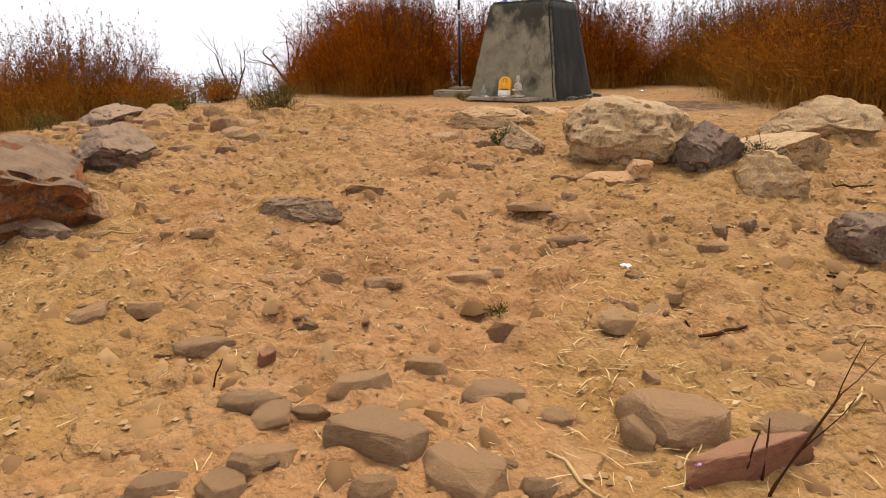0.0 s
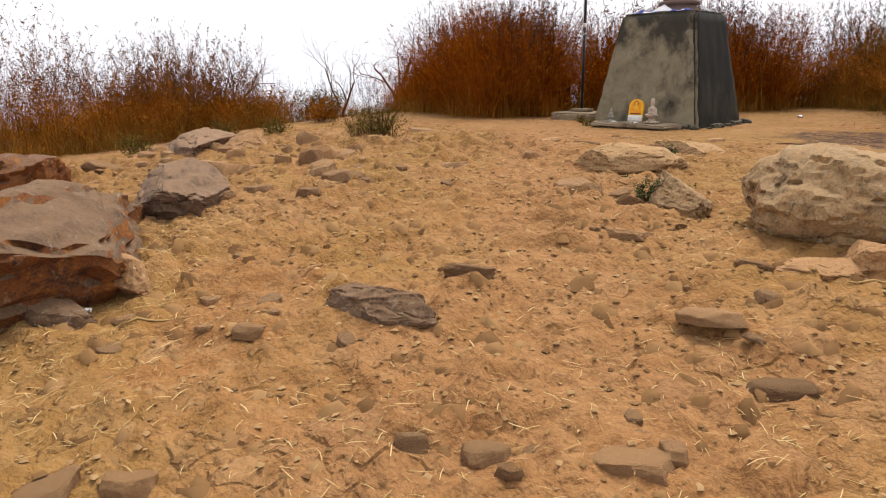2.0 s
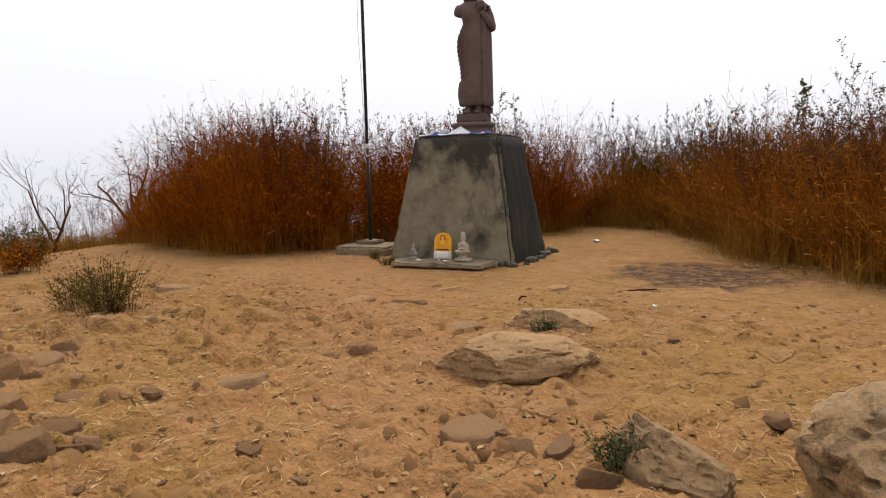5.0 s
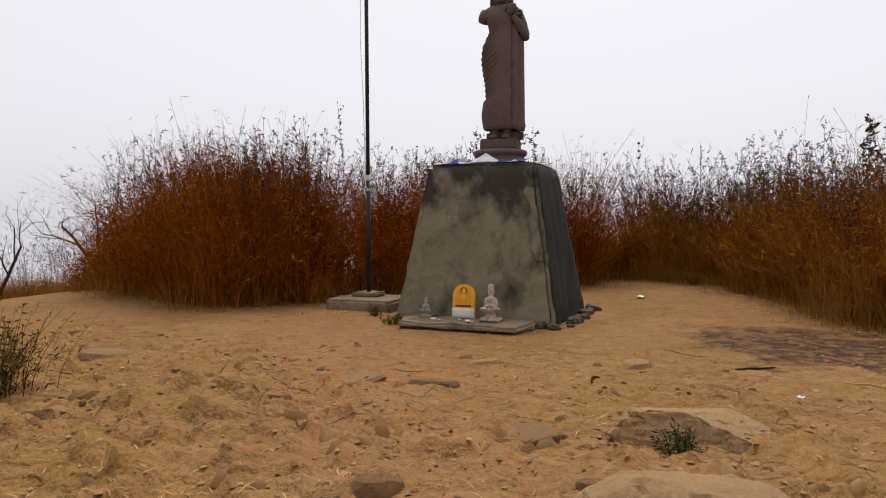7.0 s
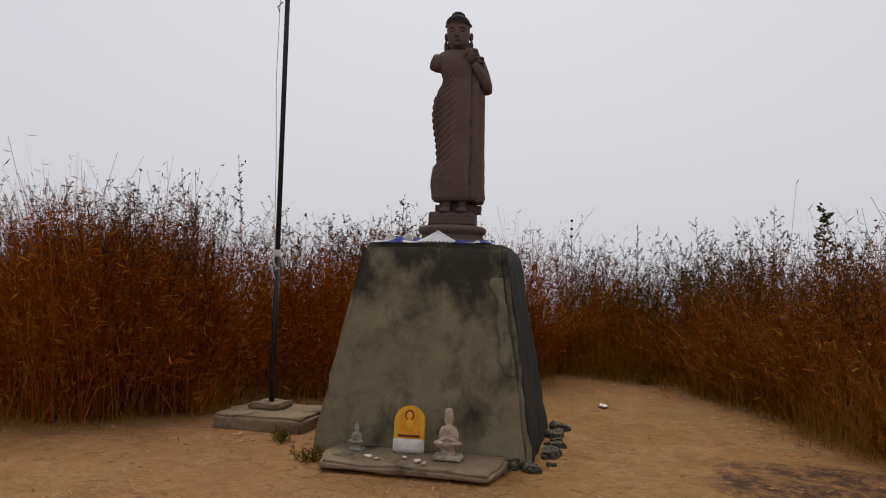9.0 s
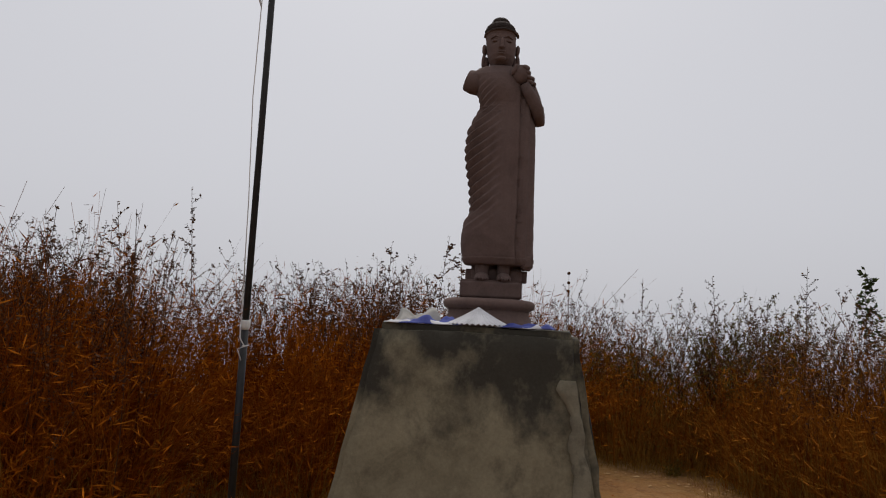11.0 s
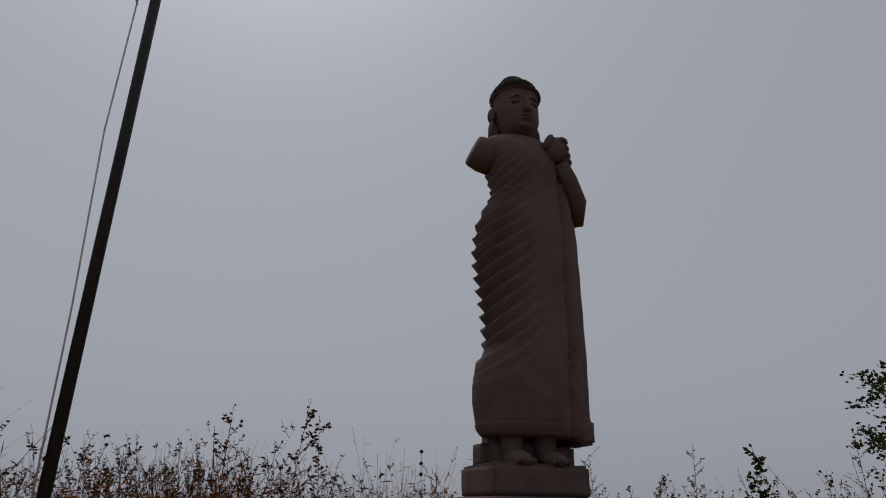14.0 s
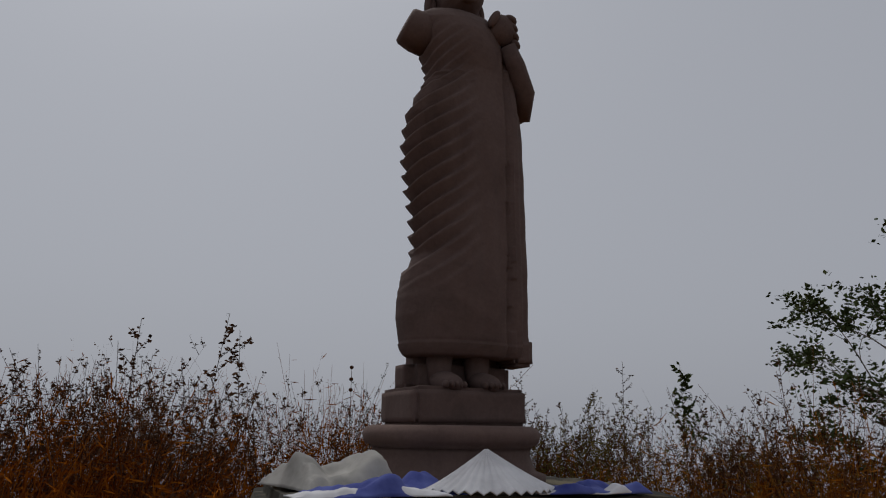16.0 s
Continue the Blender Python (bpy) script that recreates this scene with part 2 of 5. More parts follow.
CONCRETE = concrete("weathered_concrete", (0.225, 0.188, 0.120), (0.140, 0.115, 0.072), 0.54, 0.74, 0.75, 1.0, (1.30, 0.0, 0.33))
DARK_CONCRETE = concrete("dark_concrete", (0.042, 0.036, 0.025), (0.016, 0.014, 0.010), 0.36, 0.50, 0.5, 0.7)
STAINED = concrete("stained_concrete", (0.15, 0.125, 0.08), (0.05, 0.042, 0.03), 0.44, 0.52, 0.8)
SLAB = concrete("ledge_concrete", (0.25, 0.185, 0.118), (0.105, 0.076, 0.047), 0.56, 0.68, 1.0)
PLASTER = concrete("broken_plaster", (0.20, 0.172, 0.118), (0.12, 0.10, 0.07), 0.60, 0.74, 1.0)
SHARDS = plant("dusty_shards", (0.09, 0.045, 0.020), (0.21, 0.112, 0.046), (0.31, 0.18, 0.080))
BROWNSTEM = plant("brown_dry_stems", (0.075, 0.016, 0.001), (0.22, 0.058, 0.004), (0.42, 0.165, 0.022))
STEMS = plant("red_dry_stems", (0.045, 0.007, 0.0006), (0.19, 0.036, 0.002), (0.44, 0.135, 0.011))
GOLD = plant("golden_dry_grass", (0.14, 0.056, 0.007), (0.25, 0.12, 0.02), (0.38, 0.22, 0.05))
TWIGS = plant("red_brown_twigs", (0.026, 0.009, 0.005), (0.055, 0.021, 0.010), (0.10, 0.048, 0.025))
SEEDS = plant("dry_seed_leaves", (0.040, 0.017, 0.009), (0.08, 0.038, 0.020), (0.16, 0.09, 0.052))
GREENS = plant("olive_leaves", (0.055, 0.046, 0.010), (0.095, 0.077, 0.017), (0.17, 0.125, 0.032))
DARKLEAF = plant("dark_green_leaves", (0.025, 0.04, 0.015), (0.05, 0.07, 0.025), (0.09, 0.10, 0.04))
STRAW = plant("straw", (0.28, 0.165, 0.06), (0.42, 0.285, 0.115), (0.58, 0.43, 0.22))
LITTER = plant("dead_leaves", (0.20, 0.09, 0.035), (0.33, 0.19, 0.08), (0.48, 0.34, 0.19))
CHIPS = plant("stone_chips", (0.10, 0.05, 0.022), (0.22, 0.12, 0.048), (0.38, 0.24, 0.115))
BARK = plain("pale_bark", (0.16, 0.13, 0.10))
STATUE = rock("brown_stone", (0.175, 0.118, 0.102), (0.135, 0.090, 0.078), (0.155, 0.104, 0.09), 0.0, False, 0.004)
HAIR_SHADE = rock("shaded_stone", (0.05, 0.034, 0.028), (0.035, 0.024, 0.02), (0.04, 0.027, 0.022), 0.0, False, 0.012)
STEEL = plain("worn_steel", (0.028, 0.028, 0.028), 0.5, 0.15)
BLACKPAINT = plain("black_paint", (0.015, 0.014, 0.014), 0.5)
STRING = plain("white_string", (0.55, 0.52, 0.48))
WHITECLOTH = cloth("white_cloth", (0.50, 0.49, 0.50), (0.68, 0.67, 0.68))
BLUECLOTH = cloth("blue_cloth", (0.035, 0.045, 0.20), (0.10, 0.12, 0.34))
GREYCLOTH = cloth("grey_sheet", (0.24, 0.23, 0.21), (0.38, 0.36, 0.33))
YELLOW = plain("yellow_paint", (0.72, 0.36, 0.015), 0.6, 0.0, 0.1)
ORANGE = plain("amber_paint", (0.70, 0.28, 0.015), 0.6, 0.0, 0.15)
MAROON = plain("maroon_paint", (0.16, 0.03, 0.015), 0.6)
WHITEPAINT = plain("white_paint", (0.66, 0.62, 0.55), 0.6, 0.0, 0.15)
IDOLSTONE = plain("painted_plaster", (0.40, 0.315, 0.24), 0.75, 0.0, 0.5)
IDOLGREY = plain("greenish_stone", (0.27, 0.255, 0.20), 0.8, 0.0, 0.4)
PLASTIC = plain("white_plastic", (0.70, 0.70, 0.70), 0.4, 0.0, 0.1)


# ---- builders ----
def link_mesh(name, bm, mats, parent=None, label="", smooth=True):
    me = bpy.data.meshes.new(name)
    bmesh.ops.recalc_face_normals(bm, faces=bm.faces)
    bm.to_mesh(me)
    bm.free()
    for m in (mats if isinstance(mats, (list, tuple)) else [mats]):
        me.materials.append(m)
    if smooth:
        me.polygons.foreach_set("use_smooth", [True] * len(me.polygons))
    ob = new(name, me)
    if parent is not None:
        ob.parent = parent
    if label:
        tagged(ob, label)
    return ob


def part(name, bm, material, parent, label="", smooth=True):
    return link_mesh(name, bm, material, parent, label, smooth)


def array_mesh(name, verts, faces, mats, index=None, smooth=False):
    """A mesh from whole arrays: verts (n, 3), faces (m, 3 or 4)."""
    me = bpy.data.meshes.new(name)
    faces = np.asarray(faces, dtype=np.int32)
    me.vertices.add(len(verts))
    me.vertices.foreach_set("co", np.asarray(verts, dtype=np.float32).ravel())
    me.loops.add(faces.size)
    me.loops.foreach_set("vertex_index", faces.ravel())
    me.polygons.add(len(faces))
    me.polygons.foreach_set("loop_start", np.arange(len(faces), dtype=np.int32) * faces.shape[1])
    for m in mats:
        me.materials.append(m)
    if index is not None:
        me.polygons.foreach_set("material_index", np.asarray(index, dtype=np.int32))
    if smooth:
        me.polygons.foreach_set("use_smooth", np.ones(len(faces), dtype=bool))
    me.update(calc_edges=True)
    return me


def tube(bm, pts, radii, sides=8, cap=True):
    rings, up = [], Vector((0.31, 0.17, 0.93))
    for i, p in enumerate(pts):
        d = (Vector(pts[min(i + 1, len(pts) - 1)]) - Vector(pts[max(i - 1, 0)])).normalized()
        a = d.cross(up if abs(d.dot(up)) < 0.95 else Vector((1, 0, 0))).normalized()
        b = d.cross(a)
        rings.append([bm.verts.new(Vector(p) + float(radii[i]) * (math.cos(k * 2 * math.pi / sides) * a + math.sin(k * 2 * math.pi / sides) * b)) for k in range(sides)])
    for r, s in zip(rings, rings[1:]):
        for k in range(sides):
            bm.faces.new((r[k], r[(k + 1) % sides], s[(k + 1) % sides], s[k]))
    if cap:
        bm.faces.new(rings[0][::-1])
        bm.faces.new(rings[-1])


def ball(bm, centre, radii, turn=(0, 0, 0), u=14, v=10):
    m = Matrix.LocRotScale(centre, Euler([radians(a) for a in turn]), radii)
    bmesh.ops.create_uvsphere(bm, u_segments=u, v_segments=v, radius=1, matrix=m)


def loft(bm, sections, sides, shape, cap=True):
    """Rings joined into a skin; shape(section, angle) gives the point."""
    rings = [[bm.verts.new(shape(s, 2 * math.pi * k / sides)) for k in range(sides)] for s in sections]
    for r, s in zip(rings, rings[1:]):
        for k in range(sides):
            bm.faces.new((r[k], r[(k + 1) % sides], s[(k + 1) % sides], s[k]))
    if cap:
        bm.faces.new(rings[0][::-1])
        bm.faces.new(rings[-1])


def rough_box(bm, lo, hi, cuts=4, bevel=0.02, wear=0.008, seed=0, top=None):
    """A box with rounded, chipped edges; top gives other corners for its upper face (a taper)."""
    x0, y0, z0 = lo
    x1, y1, z1 = hi
    tx0, ty0, tx1, ty1 = top or (x0, y0, x1, y1)
    own = bmesh.new()
    v = [own.verts.new(p) for p in ((x0, y0, z0), (x1, y0, z0), (x1, y1, z0), (x0, y1, z0), (tx0, ty0, z1), (tx1, ty0, z1), (tx1, ty1, z1), (tx0, ty1, z1))]
    for f in ((3, 2, 1, 0), (4, 5, 6, 7), (0, 1, 5, 4), (1, 2, 6, 5), (2, 3, 7, 6), (3, 0, 4, 7)):
        own.faces.new([v[i] for i in f])
    bmesh.ops.bevel(own, geom=own.edges[:], offset=bevel, segments=2, affect='EDGES')
    bmesh.ops.subdivide_edges(own, edges=own.edges[:], cuts=cuts, use_grid_fill=True)
    for w in own.verts:
        p = w.co * 7 + Vector((seed * 3.1, seed * 1.7, 0))
        w.co += wear * noise.noise_vector(p) + 0.5 * wear * noise.noise_vector(p * 3.3)
    own.normal_update()
    me = bpy.data.meshes.new("piece")
    own.to_mesh(me)
    own.free()
    bm.from_mesh(me)
    bpy.data.meshes.remove(me)


# ---- the ground ----
def soft(v):
    return np.logaddexp(0.0, 2.0 * v) / 2.0


def rise(x, y):
    """The smooth height of the hilltop, for numbers or arrays."""
    d = np.hypot(x - 0.9, y - 0.8)
    near = -0.115 * (soft(d - 6.5) - 0.55 * soft(d - 10.5))
    far = np.minimum(0.14 * soft(np.hypot(x - 2.5, y + 4.0) - 13.5), 60.0)
    behind = np.clip((y - 1.0) / 4.0, 0, 1) * np.clip((9 - np.abs(x - 1)) / 4, 0, 1)
    return near * np.clip(1.25 - np.clip((y + 2) / 8, 0, 1), 0.25, 1) - far + 0.04 * behind


def wave(x, y, s, k):
    return (np.sin(s * x * 1.0 + 1.3 * k + 1.1 * np.sin(s * 0.53 * y + k)) + np.sin(s * y * 0.93 + 2.1 * k + 1.2 * np.sin(s * 0.61 * x - k))) / 2


def height(x, y):
    """The ground with its humps and trampled hollows."""
    x, y = np.asarray(x, dtype=float), np.asarray(y, dtype=float)
    d = np.hypot(x - 2.5, y + 4.0)
    rough = 0.35 + 0.65 * np.clip((-y - 2.0) / 4.0, 0, 1)
    keep = np.clip(1.6 - d / 14.0, 0, 1)
    bumps = 0.030 * wave(x, y, 2.1, 1) + 0.022 * wave(x, y, 4.7, 2) + 0.014 * wave(x, y, 10.3, 3) + 0.010 * np.abs(wave(x, y, 21.0, 4))
    flat = np.clip(np.hypot((x - 0.9) / 1.4, (y - 0.4) / 1.6) - 0.9, 0, 1)
    return rise(x, y) + bumps * rough * keep * (0.15 + 0.85 * flat)


# soil banked up round the boulders: x, y, reach, lift
BANKS = [(5.35, -5.35, 0.85, 0.05), (6.2, -5.4, 0.7, 0.04), (6.4, -3.1, 0.8, 0.05), (4.1, -5.4, 0.5, 0.05), (3.2, -4.3, 0.6, 0.05), (3.4, -3.1, 0.5, 0.04),
         (2.1, -8.9, 1.3, 0.06), (1.1, -7.5, 0.8, 0.07), (-1.5, -6.1, 1.3, 0.10), (-0.5, -6.2, 0.9, 0.06), (3.75, -7.75, 0.5, 0.06), (6.0, -9.2, 0.6, 0.04), (-0.7, -3.9, 0.6, 0.05)]
ground_base = height


def height(x, y):
    z = ground_base(x, y)
    for bx, by, reach, lift in BANKS:
        z = z + lift * np.exp(-((np.asarray(x) - bx) ** 2 + (np.asarray(y) - by) ** 2) / reach ** 2)
    return z


def hz(x, y):
    return float(height(x, y))


def axis_steps(a, b, step, reach):
    core = np.arange(a, b + step / 2, step)
    out = step * np.cumsum(1.18 ** np.arange(1, 60))
    out = out[out < reach]
    return np.concatenate([a - out[::-1], core, b + out])


gx, gy = (np.array(a) for a in (axis_steps(-4.0, 9.0, 0.032, 700), axis_steps(-11.5, 4.0, 0.032, 700)))
GX, GY = np.meshgrid(gx, gy)
GZ = height(GX, GY)
# small broken flakes of stone in the trampled soil
for i in range(len(gy)):
    if -11.5 < gy[i] < -1.0:
        for j in range(len(gx)):
            if -3.5 < gx[j] < 9:
                n1 = noise.noise((gx[j] * 2.6, gy[i] * 2.6, 0.3))
                n2 = noise.noise((gx[j] * 6.5, gy[i] * 6.5, 4.1))
                n3 = noise.noise((gx[j] * 15, gy[i] * 15, 9))
                fade = min(1.0, (-1.0 - gy[i]) / 2.5)
                near, spot = noise.voronoi((gx[j] * 3.6 + 0.35 * n2, gy[i] * 3.6 + 0.35 * n1, 0.0))
                c = spot[0]
                lift = noise.noise((c.x * 5.3, c.y * 5.3, 1.7))
                stony = max(0.0, min(1.0, 0.68 + 1.6 * noise.noise((gx[j] * 0.55, gy[i] * 0.55, 7.0))))
                tip = (gx[j] * 3.6 - c.x) * noise.noise((c.x * 3, c.y * 3, 5)) + (gy[i] * 3.6 - c.y) * noise.noise((c.x * 3, c.y * 3, 8))
                GZ[i, j] += fade * stony * (0.13 * max(0.0, lift) + 0.15 * tip * (lift > 0)) * min(1.0, (near[1] - near[0]) * 8)
                near, spot = noise.voronoi((gx[j] * 7.5 + 0.3 * n2, gy[i] * 7.5 + 0.3 * n1, 3.0))
                c = spot[0]
                lift = noise.noise((c.x * 4.1, c.y * 4.1, 6.2))
                tip = (gy[i] * 7.5 - c.y) * (0.5 + noise.noise((c.x * 3, c.y * 3, 2)))
                GZ[i, j] += fade * (0.35 + 0.65 * stony) * (0.075 * max(0.0, lift) + 0.05 * tip * (lift > 0.08)) * min(1.0, (near[1] - near[0]) * 8)
                GZ[i, j] += fade * (0.040 * n1 + 0.060 * max(0.0, n2 - 0.08) + 0.030 * max(-0.1, n3) + 0.012 * noise.noise((gx[j] * 34, gy[i] * 34, 2)))
nx, ny = len(gx), len(gy)
idx = np.arange(nx * ny).reshape(ny, nx)
quads = np.stack([idx[:-1, :-1], idx[:-1, 1:], idx[1:, 1:], idx[1:, :-1]], -1).reshape(-1, 4)


def on_ground(x, y):
    """Height of the finished ground surface."""
    x, y = np.asarray(x, dtype=float), np.asarray(y, dtype=float)
    j = np.clip(np.searchsorted(gx, x) - 1, 0, nx - 2)
    i = np.clip(np.searchsorted(gy, y) - 1, 0, ny - 2)
    u, v = (x - gx[j]) / (gx[j + 1] - gx[j]), (y - gy[i]) / (gy[i + 1] - gy[i])
    return (GZ[i, j] * (1 - u) + GZ[i, j + 1] * u) * (1 - v) + (GZ[i + 1, j] * (1 - u) + GZ[i + 1, j + 1] * u) * v


ground = new("ground", array_mesh("ground", np.stack([GX, GY, GZ], -1).reshape(-1, 3), quads, [SOIL], None, True))
tagged(ground, "dusty ochre soil of a bare trampled hilltop", "ground", kind="structure")


# ---- boulders and stones ----
def boulder_mesh(name, size, seed, mats, cuts=5, detail=4, lump=0.22, grain=0.05, sharp=28, capped=False):
    rnd = random.Random(seed)
    bm = bmesh.new()
    bmesh.ops.create_icosphere(bm, subdivisions=detail, radius=1)
    planes = []
    for _ in range(cuts):
        nrm = Vector((rnd.uniform(-1, 1), rnd.uniform(-1, 1), rnd.uniform(-0.3, 0.9))).normalized()
        planes.append((nrm, rnd.uniform(0.45, 0.80)))
    off = Vector((seed * 1.37, seed * 0.71, seed * 2.03))
    for v in bm.verts:
        p = v.co.copy()
        p *= 1 + lump * noise.noise(p * 1.4 + off)
        for nrm, d in planes:
            over = p.dot(nrm) - d - 0.03 * noise.noise(p * 5 + off)
            if over > 0:
                p -= nrm * over * 0.96
        crack = max(0.0, 0.06 - abs(noise.noise(p * 1.9 - off))) / 0.06
        ledge_ = math.floor(p.z * 4 + 2.5 * noise.noise(p * 1.2 + off)) * 0.004
        p *= 1 + grain * noise.noise(p * 4.5 + off) + 0.6 * grain * noise.noise(p * 11 + off) + 0.4 * grain * noise.noise(p * 23 + off) - 0.09 * crack + ledge_
        v.co = Vector((p.x * size[0], p.y * size[1], p.z * size[2]))
    if capped:
        bm.normal_update()
        for f in bm.faces:
            f.material_index = int(f.normal.z > 0.45 + 0.25 * noise.noise(f.calc_center_median() * 5))
    ob = link_mesh(name, bm, mats)
    ob.data.set_sharp_from_angle(angle=radians(sharp))
    return ob


def boulder(name, x, y, size, turn, seed, mat, label, sink=0.35, cuts=6, tilt=0, detail=5, group=""):
    k = 1.12
    size = (size[0] * k, size[1] * k, size[2] * k)
    ob = boulder_mesh(name, size, seed, mat, cuts + 4, detail, 0.22, 0.06, 28, isinstance(mat, list))
    ob.matrix_world = pose(x, y, hz(x, y) + size[2] * (1 - 2 * sink), tilt, 0, turn)
    return tagged(ob, label, "rock", group)


boulder("boulder", 5.13, -5.32, (0.46, 0.38, 0.29), 20, 5, ROCK_TAN, "large rounded tan boulder with grey lichen half sunk in soil", 0.24, -2)
boulder("boulder", 5.74, -5.32, (0.36, 0.30, 0.27), -25, 8, ROCK_GREY, "purplish grey angular rock leaning against a tan boulder", 0.30, 7)
boulder("boulder", 6.08, -4.85, (0.42, 0.34, 0.22), 30, 12, ROCK_TAN, "low ochre rock behind the boulders", 0.35)
boulder("boulder", 6.34, -5.70, (0.30, 0.20, 0.17), -20, 15, ROCK_TAN, "pitted pale tan rock resting on soil", 0.28)
boulder("boulder", 6.30, -3.62, (0.50, 0.36, 0.25), 20, 21, ROCK_TAN, "broad cracked rock near the dry grass", 0.30, 8)
boulder("boulder", 7.0, -6.38, (0.27, 0.20, 0.17), 10, 24, ROCK_GREY, "small grey brown rock on trampled soil", 0.32)
boulder("boulder", 4.16, -5.38, (0.24, 0.15, 0.17), -36, 27, ROCK_BUFF, "long dusty rock with a green weed beside it", 0.35, 0)
boulder("boulder", 3.20, -4.40, (0.40, 0.22, 0.14), 28, 32, ROCK_BUFF, "long wedge of pale rock sunk in the path", 0.34, -2)
boulder("boulder", 3.20, -3.34, (0.36, 0.19, 0.12), 20, 34, ROCK_BUFF, "low brown rock with a small weed growing on it", 0.36, -1)
boulder("boulder", 1.92, -8.92, (1.42, 0.78, 0.54), -54, 36, [ROCK_RUST, ROCK_DARK], "big rust red layered boulder with dark top", 0.30, 8)
boulder("boulder", 1.15, -7.50, (0.60, 0.38, 0.24), -35, 41, ROCK_GREY, "flat grey rock beside a rust red boulder", 0.40, 7)
boulder("boulder", -1.65, -7.9, (0.85, 0.55, 0.42), -40, 44, ROCK_RUST, "dark weathered rock at the edge of dry grass", 0.35, 7)
boulder("boulder", -1.55, -6.05, (0.80, 0.45, 0.24), -30, 47, ROCK_GREY, "grey flat outcrop with dark hollow", 0.40, 8)
boulder("boulder", -0.62, -5.95, (0.36, 0.26, 0.20), 10, 50, ROCK_PALE, "pale tan stone block on soil", 0.40, 7)
boulder("boulder", 3.86, -7.80, (0.30, 0.15, 0.13), 24, 55, ROCK_DARK, "brown rock ridge rising from dusty soil", 0.36, 6)
boulder("round_stone", 2.45, -8.43, (0.16, 0.13, 0.12), 0, 56, ROCK_PALE, "smooth round tan stone beside a boulder", 0.25, 2)
boulder("stone_block", 2.62, -8.86, (0.20, 0.15, 0.13), 30, 58, ROCK_DARK, "angular brown stone at the foot of a boulder", 0.35, 9)
boulder("round_stone", 5.42, -5.82, (0.11, 0.09, 0.09), 0, 60, ROCK_PALE, "small rounded stone leaning on a boulder", 0.25, 2)
boulder("flat_stone", 5.25, -6.0, (0.26, 0.16, 0.06), 20, 62, ROCK_PALE, "flat dusty stone in front of a boulder", 0.5, 5)

# x, y, half length, half depth, half height, turn
NEAR_SLABS = [(5.84, -9.30, 0.19, 0.12, 0.09, 30), (6.16, -9.25, 0.13, 0.12, 0.10, 60), (6.60, -8.66, 0.19, 0.12, 0.12, 40), (6.91, -8.45, 0.10, 0.07, 0.09, 20),
              (5.29, -9.38, 0.11, 0.08, 0.040, 40), (5.61, -9.57, 0.11, 0.09, 0.045, 30), (5.45, -9.40, 0.08, 0.06, 0.035, 10), (5.62, -9.73, 0.08, 0.06, 0.05, 80),
              (5.42, -9.82, 0.10, 0.05, 0.07, 75), (5.55, -9.07, 0.12, 0.07, 0.08, 36), (5.62, -8.76, 0.10, 0.08, 0.08, 50), (6.03, -8.86, 0.12, 0.08, 0.09, 15),
              (6.25, -8.83, 0.06, 0.05, 0.07, 0), (4.70, -9.16, 0.13, 0.07, 0.045, 35), (6.38, -9.20, 0.06, 0.05, 0.05, 20)]
PATH_SLABS = [(4.15, -9.10, 0.09, 0.07, 0.05, 60), (4.02, -9.30, 0.10, 0.08, 0.05, 20), (6.16, -8.03, 0.13, 0.08, 0.04, 45), (6.09, -7.85, 0.09, 0.07, 0.08, 80),
              (6.26, -7.91, 0.05, 0.04, 0.07, 10), (5.27, -7.92, 0.15, 0.10, 0.05, 35), (5.08, -6.90, 0.14, 0.10, 0.045, 20), (4.86, -8.17, 0.10, 0.06, 0.07, 40),
              (4.66, -8.33, 0.06, 0.04, 0.06, 25), (6.00, -9.50, 0.08, 0.06, 0.06, 50), (4.20, -6.10, 0.16, 0.11, 0.04, 55), (3.30, -5.38, 0.16, 0.10, 0.11, 30),
              (3.54, -5.47, 0.07, 0.06, 0.06, 60), (5.17, -6.48, 0.06, 0.05, 0.04, 15), (3.52, -8.30, 0.08, 0.06, 0.05, 70)]
FAR_SLABS = [(0.03, -6.60, 0.25, 0.15, 0.12, 20), (0.29, -6.50, 0.09, 0.08, 0.12, 35), (1.71, -5.10, 0.18, 0.10, 0.05, 20), (2.46, -3.48, 0.16, 0.11, 0.05, 10),
             (2.10, -4.36, 0.10, 0.08, 0.06, 30), (1.95, -4.50, 0.07, 0.06, 0.05, 60), (1.08, -2.70, 0.17, 0.09, 0.05, 30), (1.66, -1.85, 0.16, 0.08, 0.035, 15),
             (-1.20, -2.75, 0.23, 0.13, 0.09, 10), (-0.02, -4.20, 0.09, 0.07, 0.06, 30), (2.93, -8.20, 0.06, 0.05, 0.04, 10), (2.75, -1.60, 0.12, 0.09, 0.04, -20)]
EARTH_SLABS = [(5.82, -8.33, 0.15, 0.08, 0.08, 30), (6.27, -6.96, 0.09, 0.06, 0.06, 20), (5.47, -7.17, 0.15, 0.07, 0.05, 36), (3.90, -7.20, 0.14, 0.08, 0.055, 36),
               (1.22, -6.90, 0.15, 0.09, 0.09, 40), (1.60, -6.66, 0.12, 0.08, 0.08, 10), (3.92, -5.58, 0.11, 0.08, 0.10, 50), (1.58, -2.58, 0.18, 0.10, 0.05, 25)]


